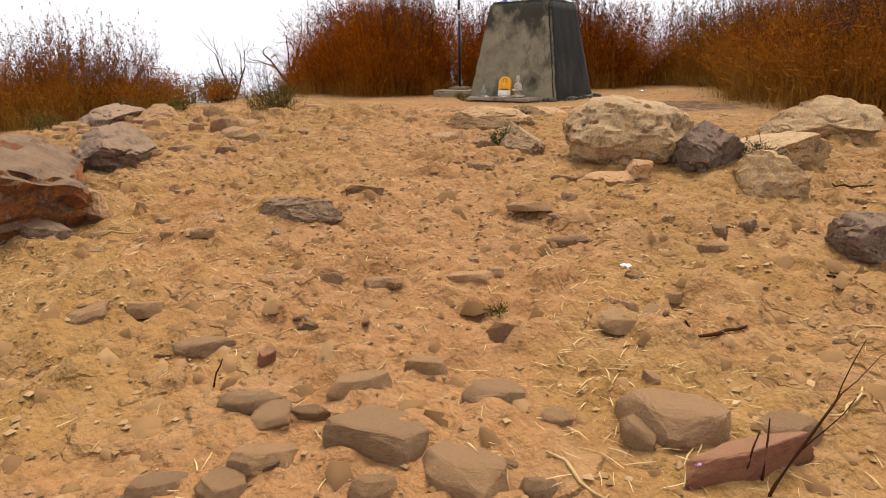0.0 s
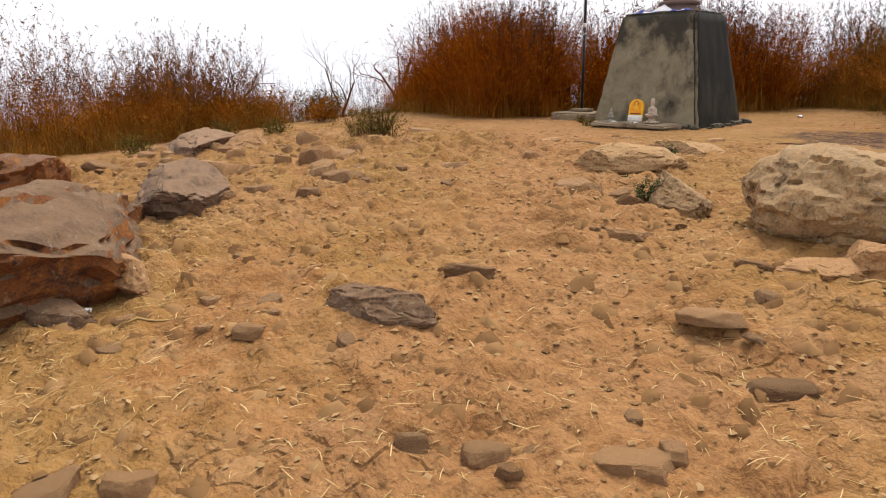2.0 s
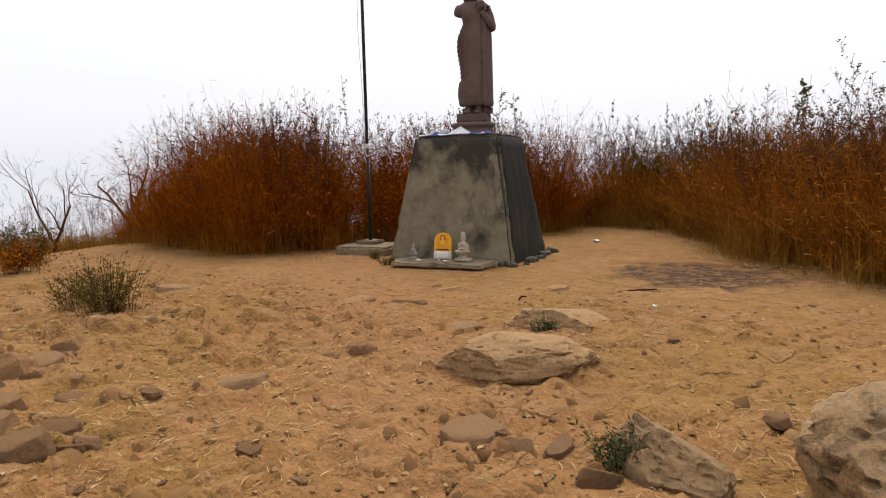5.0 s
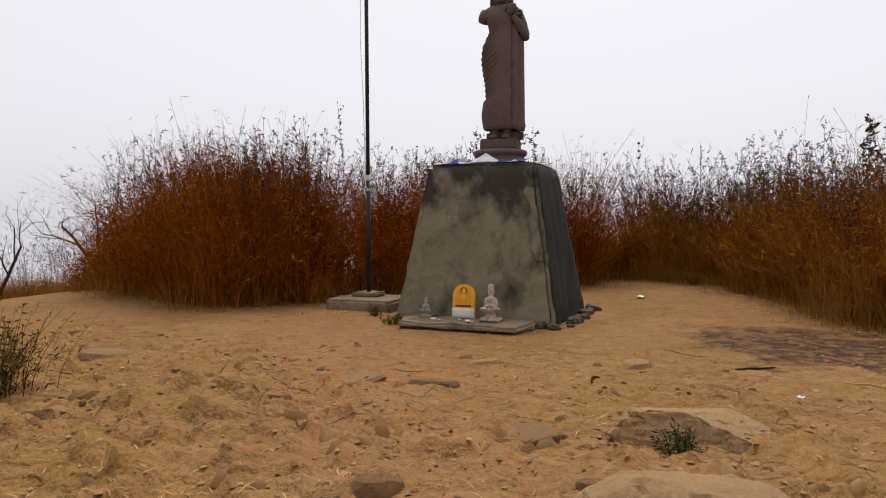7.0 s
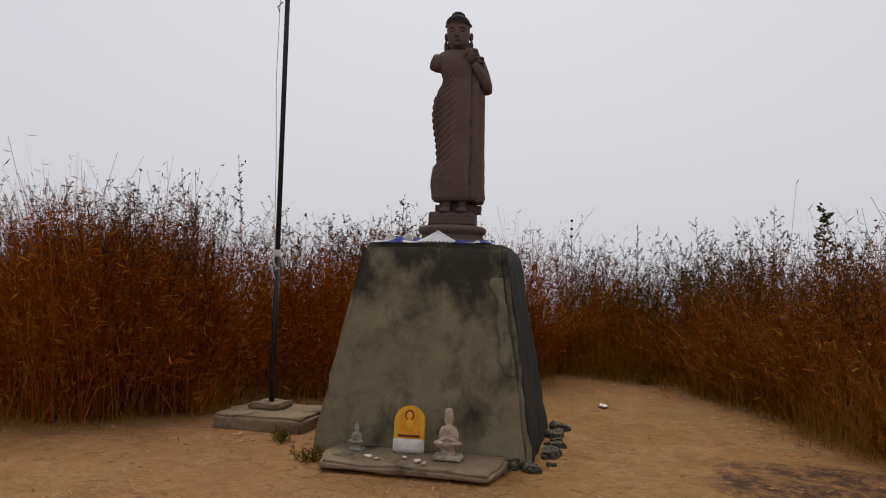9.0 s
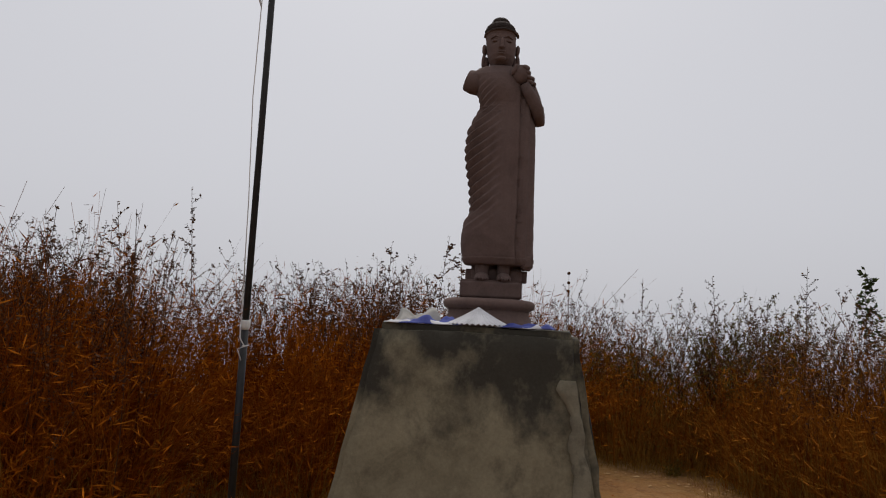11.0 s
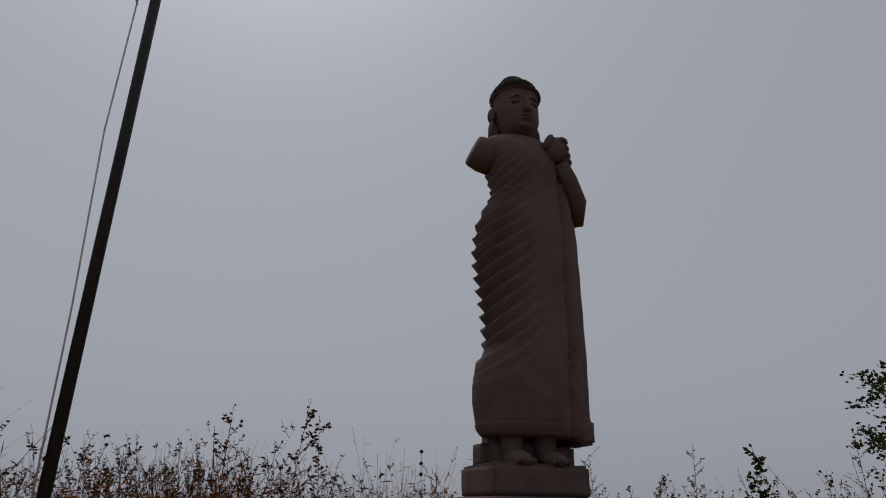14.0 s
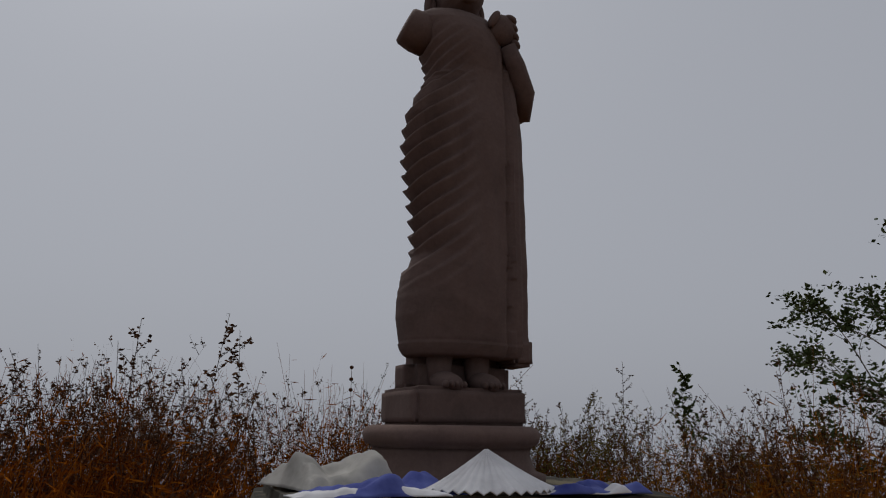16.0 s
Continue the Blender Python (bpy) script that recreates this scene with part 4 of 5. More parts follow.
def standing_statue():
    """Levels and edges are counted on a frontal sketch: one unit is 4.1 mm, its axis is at 0."""
    k = 0.0041

    def lev(b):
        return 3.934 - (b - 33) * k

    def side(a, b):
        return (a - 886 + (b - 33) * 0.048) * k
    bm = bmesh.new()
    rough_box(bm, (side(813, 515), -0.17, 1.888), (side(914, 515), 0.20, lev(501)), 5, 0.012, 0.004, 3)
    rough_box(bm, (side(822, 490), 0.0, 1.98), (side(926, 490), 0.17, lev(470)), 4, 0.04, 0.004, 5)
    for a in (849, 885):
        cx = side(a, 495)
        ball(bm, (cx, -0.085, lev(496)), (0.050, 0.095, 0.036), (10, 0, 0))
        for j in range(5):
            ball(bm, (cx + (j - 2) * 0.018, -0.168 + 0.006 * abs(j - 1), lev(499)), (0.010, 0.024, 0.013), (0, 0, 0), 8, 6)
        tube(bm, [(cx, -0.03, lev(500)), (cx, -0.02, lev(485)), (cx, -0.02, lev(455))], [0.040, 0.045, 0.058], 12)
    # level, edges, half depth
    rows = [(474, 824, 934, .125), (468, 820, 937, .14), (460, 818, 938, .155), (440, 816, 938, .165), (424, 817, 939, .168), (408, 821, 939, .168), (396, 827, 940, .166),
            (384, 831, 940, .162), (360, 832, 940, .160), (340, 831, 941, .160), (320, 828, 941, .162), (300, 826, 942, .165), (280, 825, 942, .166), (262, 827, 943, .165),
            (248, 829, 943, .162), (234, 834, 943, .155), (222, 841, 941, .150), (208, 849, 938, .146), (190, 847, 936, .148), (175, 842, 934, .150), (160, 837, 933, .145),
            (148, 832, 932, .130), (140, 834, 930, .110), (133, 842, 924, .090), (128, 856, 912, .068)]
    zs = np.array([lev(r[0]) for r in rows])
    ls, rs, ds = np.array([side(r[1] + (3 if r[0] < 390 else -2), r[0]) for r in rows]), np.array([side(r[2] - 4, r[0]) for r in rows]), np.array([0.92 * r[3] for r in rows])
    seam = side(912, 350)

    def shape(z, a):
        lo, hi, dep = (float(np.interp(z, zs, c)) for c in (ls, rs, ds))
        cx, hw = (lo + hi) / 2, (hi - lo) / 2
        c, s = math.cos(a), math.sin(a)
        e = 0.84
        x = cx + hw * math.copysign(abs(c) ** e, c)
        y = dep * math.copysign(abs(s) ** e, s)
        front = max(0.0, -s) ** 0.5 if s < 0 else 0.0
        # slanting folds gathered over the hip and fading towards the middle
        near = min(1.0, max(0.0, (0.055 - x) / 0.16))
        belt = min(1, max(0, (z - lev(420)) / 0.20)) * min(1, max(0, (lev(150) - z) / 0.16))
        ph = (z - 0.95 * x - 1.6 * x * x - 0.25 * abs(y)) / (0.064 if z < lev(215) else 0.050)
        u = ph - math.floor(ph)
        ridge = (u / 0.72) ** 0.8 if u < 0.72 else (1 - u) / 0.28
        bulge = 0.026 * ridge * near * belt * (1 if z < lev(205) else 0.45)
        # long shallow folds down the middle of the robe
        calm = min(1, max(0, (z - lev(470)) / 0.2)) * min(1, max(0, (lev(210) - z) / 0.2)) * (1 - near)
        bulge += 0.004 * calm * math.cos(x * 70 + 0.6 * math.sin(z * 5)) * front
        # the hanging edge on the other side, set off by a groove
        if x > seam and z < lev(190):
            bulge += 0.010 + 0.004 * math.cos((x - seam) * 150)
        if abs(x - seam) < 0.011 and s < 0 and z < lev(160):
            bulge -= 0.016
        if lev(474) < z < lev(462):
            bulge += 0.005
        y -= 0.020 * max(0, 1 - ((z - lev(400)) / 0.30) ** 2) * front * max(0, 1 - abs(x + 0.02) / 0.2)
        y -= 0.024 * max(0, 1 - ((z - lev(165)) / 0.14) ** 2) * front * max(0, 1 - abs(x) / 0.2)
        return (x + bulge * c * 1.2, y + bulge * s * 1.2, z)
    loft(bm, np.linspace(zs[0], zs[-1], 260), 144, shape)
    # the hanging edge reaches lower than the rest of the hem
    rough_box(bm, (side(914, 478), -0.105, lev(480)), (side(933, 478), 0.05, lev(455)), 3, 0.012, 0.003, 8)
    # neck, head, hair and topknot: level, edges, half depth, forward shift
    head = [(140, 866, 904, .075, .010), (128, 866, 904, .078, .008), (124, 868, 903, .095, -.012), (119, 865, 906, .110, -.022), (112, 863, 909, .122, -.024), (100, 861, 911, .130, -.020),
            (88, 860, 912, .132, -.014), (76, 860, 912, .132, -.010), (69, 859, 913, .138, -.008), (62, 858, 913, .140, -.004), (56, 861, 911, .132, 0), (52, 864, 908, .118, .004),
            (49, 868, 905, .100, .006), (47, 871, 902, .082, .008), (42, 871, 902, .076, .010), (38, 874, 899, .062, .010), (35, 878, 895, .042, .010), (33, 884, 888, .012, .010)]
    hs = np.array([lev(h[0]) for h in head])
    cols = [np.array(c) for c in ([side(h[1], h[0]) for h in head], [side(h[2], h[0]) for h in head], [h[3] for h in head], [h[4] + 0.03 for h in head])]

    def skull(z, a):
        lo, hi, dep, fy = (float(np.interp(z, hs, c)) for c in cols)
        c, s = math.cos(a), math.sin(a)
        curl = 0.005 * math.sin(z * 250) * math.sin(a * 26) if z > lev(70) else 0.0
        # brow overhang and eye hollows
        hollow = 0.0
        if s < 0 and lev(96) < z < lev(80):
            hollow = 0.012 * math.sin((z - lev(96)) / (lev(80) - lev(96)) * math.pi) * max(0, 1 - abs(abs(c) - 0.45) / 0.3)
        return ((lo + hi) / 2 + ((hi - lo) / 2 + curl) * math.copysign(abs(c) ** 0.92, c), fy + (dep + curl - hollow) * math.copysign(abs(s) ** 0.92, s), z)
    loft(bm, np.linspace(hs[0], hs[-1], 110), 72, skull)
    hx, face = side(886, 95), -0.118
    ball(bm, (hx, face - 0.004, lev(95)), (0.013, 0.020, 0.045), (-10, 0, 0))
    ball(bm, (hx, face - 0.012, lev(102)), (0.022, 0.018, 0.012))
    ball(bm, (hx, face + 0.006, lev(109)), (0.030, 0.014, 0.0065))
    ball(bm, (hx, face + 0.008, lev(112.5)), (0.025, 0.014, 0.007))
    ball(bm, (hx, face + 0.026, lev(119)), (0.034, 0.022, 0.018))
    for q in (-1, 1):
        ball(bm, (hx + q * 0.044, face + 0.022, lev(89)), (0.027, 0.018, 0.010), (0, 6 * q, 0))
        tube(bm, [(hx + q * 0.012, face + 0.008, lev(84)), (hx + q * 0.045, face + 0.012, lev(80)), (hx + q * 0.078, face + 0.038, lev(84))], [0.005, 0.007, 0.004], 8)
        ball(bm, (hx + q * 0.118, 0.045, lev(92)), (0.018, 0.036, 0.042), (0, 5 * q, 0))
        ball(bm, (hx + q * 0.122, 0.040, lev(113)), (0.016, 0.026, 0.060), (0, -3 * q, 0))
        ball(bm, (hx + q * 0.105, 0.060, lev(118)), (0.024, 0.045, 0.060), (0, -3 * q, 0))
    tube(bm, [(hx + 0.119 * math.cos(t), 0.026 + 0.147 * math.sin(t), lev(69)) for t in [math.pi * (1 + j / 16) for j in range(17)]], [0.009] * 17, 8)
    # broken shoulder: a short stump with a flat break
    tube(bm, [(side(850, 150), 0.0, lev(156)), (side(836, 150), 0.0, lev(155)), (side(828, 150), 0.0, lev(152)), (side(825.5, 150), 0.0, lev(151))], [0.092, 0.084, 0.078, 0.070], 22)
    # the other shoulder, elbow and raised forearm
    ball(bm, (side(922, 155), 0.02, lev(156)), (0.070, 0.10, 0.10), (0, 0, 0), 24, 16)
    tube(bm, [(side(926, 150), 0.04, lev(150)), (side(939, 180), 0.03, lev(182)), (side(947, 212), 0.01, lev(212)), (side(950, 226), -0.01, lev(226))], [0.070, 0.062, 0.055, 0.040], 20)
    tube(bm, [(side(950, 230), -0.01, lev(229)), (side(946, 205), -0.07, lev(207)), (side(933, 180), -0.105, lev(184)), (side(923, 165), -0.115, lev(166))], [0.036, 0.046, 0.042, 0.036], 20)
    # closed fist with the folded cloth it holds
    ball(bm, (side(918, 149), -0.105, lev(149)), (0.066, 0.060, 0.072), (0, 14, 0), 20, 14)
    for j in range(4):
        ball(bm, (side(926 + 2 * j, 140 + 7 * j), -0.130 + 0.008 * j, lev(138 + 7.5 * j)), (0.030, 0.040, 0.019), (20, 24, 0), 12, 8)
    ball(bm, (side(907, 143), -0.14, lev(143)), (0.020, 0.026, 0.045), (0, 25, 0), 10, 8)
    for j in range(8):
        ball(bm, (side(938 + 2 * math.sin(j * 1.7), 150 + 9 * j), -0.01, lev(148 + 9 * j)), (0.024, 0.045, 0.020), (0, 0, 0), 10, 8)
    # shade on hair, ears and back of the head, coloured in as darker stone
    for f in bm.faces:
        m = f.calc_center_median()
        f.material_index = int(m.z > lev(126) and (m.z > lev(70) or m.y > 0.035))
    ob = link_mesh("standing_statue", bm, [STATUE, HAIR_SHADE])
    ob.matrix_world = pose(0.93, 0.86, 0, 0, 0, 6)
    tagged(ob, "tall brown stone statue of a robed figure with broken arm", "statue")


standing_statue()


# ---- cloths laid before the statue ----
def cloth_sheet(name, mat, cx, cy, w, d, folds, peak, turn, seed, label, fan=False, drop=0.0):
    bm = bmesh.new()
    n, m = 60, 26
    rows = []
    for j in range(m + 1):
        v = j / m
        row = []
        for i in range(n + 1):
            u = i / n
            if fan:
                a = math.pi * (0.08 + 0.84 * u)
                r = 0.02 + v * 0.98
                x, y = -w * r * math.cos(a), -d * r * math.sin(a)
                z = peak * (1 - r) ** 1.15 + 0.011 * r * (0.5 + 0.5 * math.cos(folds * 2 * math.pi * u))
            else:
                x, y = (u - 0.5) * w, (v - 0.5) * d
                q = Vector((x * folds, y * folds, seed))
                x += 0.10 * w * noise.noise(q * 0.6)
                y += 0.12 * d * noise.noise(q * 0.7 + Vector((5, 0, 0)))
                e = min(u, 1 - u, v, 1 - v)
                z = peak * max(0, 0.35 + noise.noise(q)) * min(1, e * 7) + 0.25 * peak * abs(noise.noise(q * 2.7)) * min(1, e * 9)
            row.append(bm.verts.new((x, y, z)))
        rows.append(row)
    for r, s in zip(rows, rows[1:]):
        for i in range(n):
            bm.faces.new((r[i], r[i + 1], s[i + 1], s[i]))
    ob = link_mesh(name, bm, mat)
    ob.matrix_world = pose(cx, cy, TOP + 0.008, 0, 0, turn)
    sol = ob.modifiers.new("thickness", 'SOLIDIFY')
    sol.thickness, sol.offset = 0.003, 1
    return tagged(ob, label, "cloth")


cloth_sheet("pleated_cloth", WHITECLOTH, 0.90, 0.44, 0.20, 0.175, 15, 0.115, 0, 1, "white pleated cloth spread like a fan on the pedestal", True)
cloth_sheet("blue_cloth", BLUECLOTH, 0.60, 0.40, 0.38, 0.20, 9, 0.055, 8, 2, "crumpled blue cloth on the pedestal top")
cloth_sheet("white_scarf", WHITECLOTH, 0.55, 0.345, 0.42, 0.11, 10, 0.040, 4, 3, "crumpled white scarf along the pedestal edge")
cloth_sheet("blue_cloth", BLUECLOTH, 1.20, 0.37, 0.34, 0.14, 9, 0.040, -6, 4, "dark blue cloth lying along the pedestal edge")
cloth_sheet("white_scarf", WHITECLOTH, 1.16, 0.335, 0.30, 0.06, 12, 0.025, -4, 9, "thin white scarf along the pedestal edge")
cloth_sheet("grey_sheet", GREYCLOTH, 0.47, 0.66, 0.28, 0.34, 6, 0.12, 20, 5, "bunched grey sheet beside the statue base")


# ---- the flagpole ----
def flagpole():
    base = tagged(new("flagpole"), "tall thin steel flagpole with black lower part and tied string", "flagpole")
    bm = bmesh.new()
    tube(bm, [(0, 0, 0), (0, 0, 1.47)], [0.027, 0.027], 16)
    part("lower_shaft", bm, BLACKPAINT, base)
    bm = bmesh.new()
    tube(bm, [(0, 0, 1.45), (0, 0, 4.0), (0, 0, 6.8)], [0.0245, 0.0245, 0.023], 16)
    part("upper_shaft", bm, STEEL, base)
    bm = bmesh.new()
    tube(bm, [(0, 0, 1.43), (0, 0, 1.45), (0, 0, 1.49), (0, 0, 1.50)], [0.027, 0.036, 0.036, 0.027], 16)
    part("band", bm, STRING, base, "pale cloth band")
    bm = bmesh.new()
    tube(bm, [(-0.02, -0.04, 1.47), (-0.01, -0.05, 1.37), (0.03, -0.05, 1.31), (-0.02, -0.055, 1.29), (0.01, -0.05, 1.21)], [0.004] * 5, 6)
    tube(bm, [(0.01, -0.045, 1.31), (0.06, -0.05, 1.32)], [0.008, 0.003], 6)
    part("string", bm, STRING, base, "dangling white string")
    bm = bmesh.new()
    tube(bm, [(-0.030, -0.01, 1.49), (-0.050, -0.01, 2.4), (-0.085, -0.01, 3.2), (-0.075, -0.01, 4.0), (-0.04, -0.01, 4.9), (-0.036, -0.01, 6.6)], [0.004] * 6, 6)
    part("halyard", bm, STRING, base, "thin rope along the pole")
    bm = bmesh.new()
    tube(bm, [(-0.05, -0.01, 4.02), (-0.09, -0.02, 3.97), (-0.07, -0.02, 3.90)], [0.012, 0.009, 0.004], 6)
    part("knot", bm, STRING, base, "knot with a loose end")
    base.matrix_world = pose(-0.86, 0.94, 0.17)
    bm = bmesh.new()
    rough_box(bm, (-1.20, 0.46, -0.1), (-0.30, 1.20, 0.13), 6, 0.02, 0.015, 9)
    tagged(link_mesh("pole_plinth", bm, SLAB), "low concrete plinth block below the flagpole", "plinth")
    bm = bmesh.new()
    rough_box(bm, (-1.02, 0.76, 0.125), (-0.70, 1.10, 0.185), 3, 0.015, 0.012, 10)
    tagged(link_mesh("footing_stone", bm, SLAB), "small stone block round the pole foot", "stone block")


flagpole()


# ---- vegetation ----
def ribbon_faces(n, k):
    a = (np.arange(n) * 2 * k)[:, None] + 2 * np.arange(k - 1)[None]
    return np.stack([a, a + 1, a + 3, a + 2], -1).reshape(-1, 4)


def ribbons(points, widths, turn):
    """Thin blades along polylines: points (n, k, 3), widths (n, k), turn (n)."""
    side = np.stack([np.cos(turn), np.sin(turn), np.zeros_like(turn)], -1)[:, None, :] * widths[..., None] * 0.5
    return np.stack([points - side, points + side], 2).reshape(-1, 3)


def bushy(rg, x, y, every, spread):
    """Gathers stems into bushes: new places and the way each one fans out."""
    n = len(x)
    m = max(1, n // every)
    pick = rg.integers(0, m, n)
    ox, oy = rg.normal(0, spread, n), rg.normal(0, spread, n)
    return x[pick] + ox, y[pick] + oy, np.arctan2(oy, ox) + rg.normal(0, 0.5, n), pick


def stems(rg, x, y, tall, width, lean, k=5, fan=None):
    n = len(x)
    u = np.linspace(0, 1, k)[None]
    az = rg.uniform(0, 2 * np.pi, n) if fan is None else fan
    l = np.abs(rg.normal(0, lean, n))
    bend = l[:, None] * tall[:, None] * u ** 1.7
    wob = rg.normal(0, 0.02, (n, k)) * tall[:, None] * u
    p = np.stack([x[:, None] + np.cos(az)[:, None] * bend + wob, y[:, None] + np.sin(az)[:, None] * bend - wob,
                  height(x, y)[:, None] - 0.03 + tall[:, None] * u * (1 - 0.25 * l[:, None] ** 2)], -1)
    w = width[:, None] * (1.0 - 0.55 * u)
    return p, w


def leaves(rg, pts, size, droop=0.3, wide=0.28):
    n = len(pts)
    d = rg.normal(0, 1, (n, 3))
    d[:, 2] = np.abs(d[:, 2]) * 0.8 - droop
    d /= np.linalg.norm(d, axis=1)[:, None]
    s = np.cross(d, rg.normal(0, 1, (n, 3)))
    s /= np.linalg.norm(s, axis=1)[:, None] + 1e-6
    l = (size * rg.uniform(0.5, 1.3, n))[:, None]
    return np.stack([pts, pts + d * l * 0.5 + s * l * wide, pts + d * l, pts + d * l * 0.5 - s * l * wide], 1).reshape(-1, 3)


def thicket(name, line, depth, low, tall, mats, seed, label, dens=190, tops=16, golden=0.1, leafy=1.0, ragged=0.35, slope=(0.0, 0.0), under=220):
    """A bank of dry plants behind a front line of (x, y) points: a dense lower mass and feathery tops."""
    rg = np.random.default_rng(seed)
    line = np.array(line, dtype=float)
    seg = np.hypot(*np.diff(line, axis=0).T)
    run = np.concatenate([[0], np.cumsum(seg)])
    total = run[-1]

    def sample(n, d0, d1, power=1.0):
        s = rg.uniform(0, total, n)
        d = d0 + (d1 - d0) * rg.random(n) ** power
        x, y = np.interp(s, run, line[:, 0]), np.interp(s, run, line[:, 1])
        i = np.clip(np.searchsorted(run, s) - 1, 0, len(seg) - 1)
        tx, ty = (np.diff(line, axis=0)[i] / seg[i][:, None]).T
        d = d + 0.34 * wave(x, y, 1.2, seed) + 0.26 * wave(x, y, 3.1, seed + 4) - 0.05
        return x - ty * d, y + tx * d, s
    def ends(s):
        a = np.clip(s / slope[0], 0, 1) if slope[0] else 1.0
        b = np.clip((total - s) / slope[1], 0, 1) if slope[1] else 1.0
        return 0.45 + 0.55 * np.minimum(a, b)
    verts, faces, index, count = [], [], [], 0

    def add(v, f, m):
        nonlocal count
        verts.append(v)
        faces.append(f + count)
        index.append(np.full(len(f), m))
        count += len(v)
    n = int(total * depth * dens)
    x, y, s = sample(n, 0.0, depth, 1.4)
    x, y, az, pick = bushy(rg, x, y, 30, 0.13)
    tuft = 0.74 + 0.14 * wave(x, y, 0.9, seed + 3) + 0.20 * wave(x, y, 3.1, seed + 1) + 0.16 * wave(x, y, 7.7, seed + 2)
    h = low * tuft * ends(s[pick]) * rg.uniform(0.55, 1.15, n)
    p, w = stems(rg, x, y, h, rg.uniform(0.003, 0.008, n), 0.58, 5, az)
    add(ribbons(p, w, rg.uniform(0, np.pi, n)), ribbon_faces(n, 5), 0)
    b = int(total * depth * under)
    xb, yb, sb = sample(b, 0.1, depth)
    pb, wb = stems(rg, xb, yb, low * ends(sb) * rg.uniform(0.2, 0.6, b), rg.uniform(0.008, 0.016, b), 0.5, 4)
    add(ribbons(pb, wb, rg.uniform(0, np.pi, b)), ribbon_faces(b, 4), 0)
    t = rg.uniform(0.12, 1.0, (n, 10))
    j = np.clip((t * 4).astype(int), 0, 3)
    fr = (t * 4 - j)[..., None]
    ri = np.arange(n)[:, None]
    spots = (p[ri, j] * (1 - fr) + p[ri, j + 1] * fr).reshape(-1, 3)
    lv = leaves(rg, spots, 0.105, 0.10, 0.045)
    add(lv, np.arange(len(lv)).reshape(-1, 4), 0)
    g = int(total * 1400 * golden)
    x, y, s = sample(g, -0.25, 0.7)
    p, w = stems(rg, x, y, rg.uniform(0.2, 0.9, g) * low * 0.6, rg.uniform(0.003, 0.007, g), 0.5)
    add(ribbons(p, w, rg.uniform(0, np.pi, g)), ribbon_faces(g, 5), 1)
    # sprawling low growth that frays the front edge
    k = int(total * 170)
    x, y, s = sample(k, -0.55, 0.3)
    x, y, az0, pick = bushy(rg, x, y, 14, 0.07)
    p, w = stems(rg, x, y, rg.uniform(0.10, 0.48, k), rg.uniform(0.003, 0.006, k), 0.95, 4, az0)
    add(ribbons(p, w, rg.uniform(0, np.pi, k)), ribbon_faces(k, 4), 1)
    # tall stalks with twigs and seed leaves
    m = int(total * depth * tops)
    x, y, s = sample(m, 0.1, depth)
    x, y, az0, pick = bushy(rg, x, y, 4, 0.10)
    h = tall * ends(s[pick]) * (1 - ragged * rg.random(m) ** 0.7) * (0.86 + 0.14 * wave(x, y, 1.3, seed + 5))
    p, w = stems(rg, x, y, h, rg.uniform(0.006, 0.010, m), 0.24, 7, az0)
    add(ribbons(p, w, rg.uniform(0, np.pi, m)), ribbon_faces(m, 7), 2)
    k = 13
    u = rg.uniform(0.42, 1.0, (m, k))
    j = np.clip((u * 6).astype(int), 0, 5)
    fr = (u * 6 - j)[..., None]
    rowi = np.arange(m)[:, None]
    root = p[rowi, j] * (1 - fr) + p[rowi, j + 1] * fr
    az = rg.uniform(0, 2 * np.pi, (m, k))
    ln = rg.uniform(0.07, 0.30, (m, k)) * (1.25 - u) * 1.6
    out = np.stack([np.cos(az) * 0.55, np.sin(az) * 0.55, np.full_like(az, 0.85)], -1)
    q = root[..., None, :] + out[..., None, :] * ln[..., None, None] * np.array([0, 0.5, 1.0])[None, None, :, None]
    q[..., 2, 2] += 0.04 * ln
    q = q.reshape(-1, 3, 3)
    add(ribbons(q, np.full((len(q), 3), 0.005) * np.array([1, 0.8, 0.4])[None], rg.uniform(0, np.pi, len(q))), ribbon_faces(len(q), 3), 2)
    per = max(2, int(6 * leafy))
    t = rg.uniform(0.15, 1.05, (len(q), per))[..., None]
    spots = (q[:, 0][:, None] * (1 - t) + q[:, 2][:, None] * t).reshape(-1, 3)
    lv = leaves(rg, spots, 0.029)
    add(lv, np.arange(len(lv)).reshape(-1, 4), 3)
    ob = new(name, array_mesh(name, np.concatenate(verts), np.concatenate(faces), mats, np.concatenate(index)))
    return tagged(ob, label, "dry thicket", kind="stuff")


RED = [STEMS, GOLD, TWIGS, SEEDS]
thicket("dry_thicket", [(-8.6, 3.4), (-7.2, 2.2), (-5.2, 0.9), (-3.9, 0.45), (-2.5, 0.25), (-1.7, 0.95), (-1.55, 2.1)], 2.8, 2.25, 3.0, RED, 21,
        "dense rust red thicket of tall dry weeds", 520, 42, 0.10, 1.1, 0.35, (4.0, 0.0), 520)
thicket("dry_thicket", [(-1.7, 2.2), (-0.4, 2.9), (0.9, 4.2), (1.6, 5.6)], 3.0, 2.2, 2.85, RED, 22, "dense rust red thicket behind the pedestal", 500, 46, 0.12, 1.2, 0.35, (0.0, 0.0), 480)
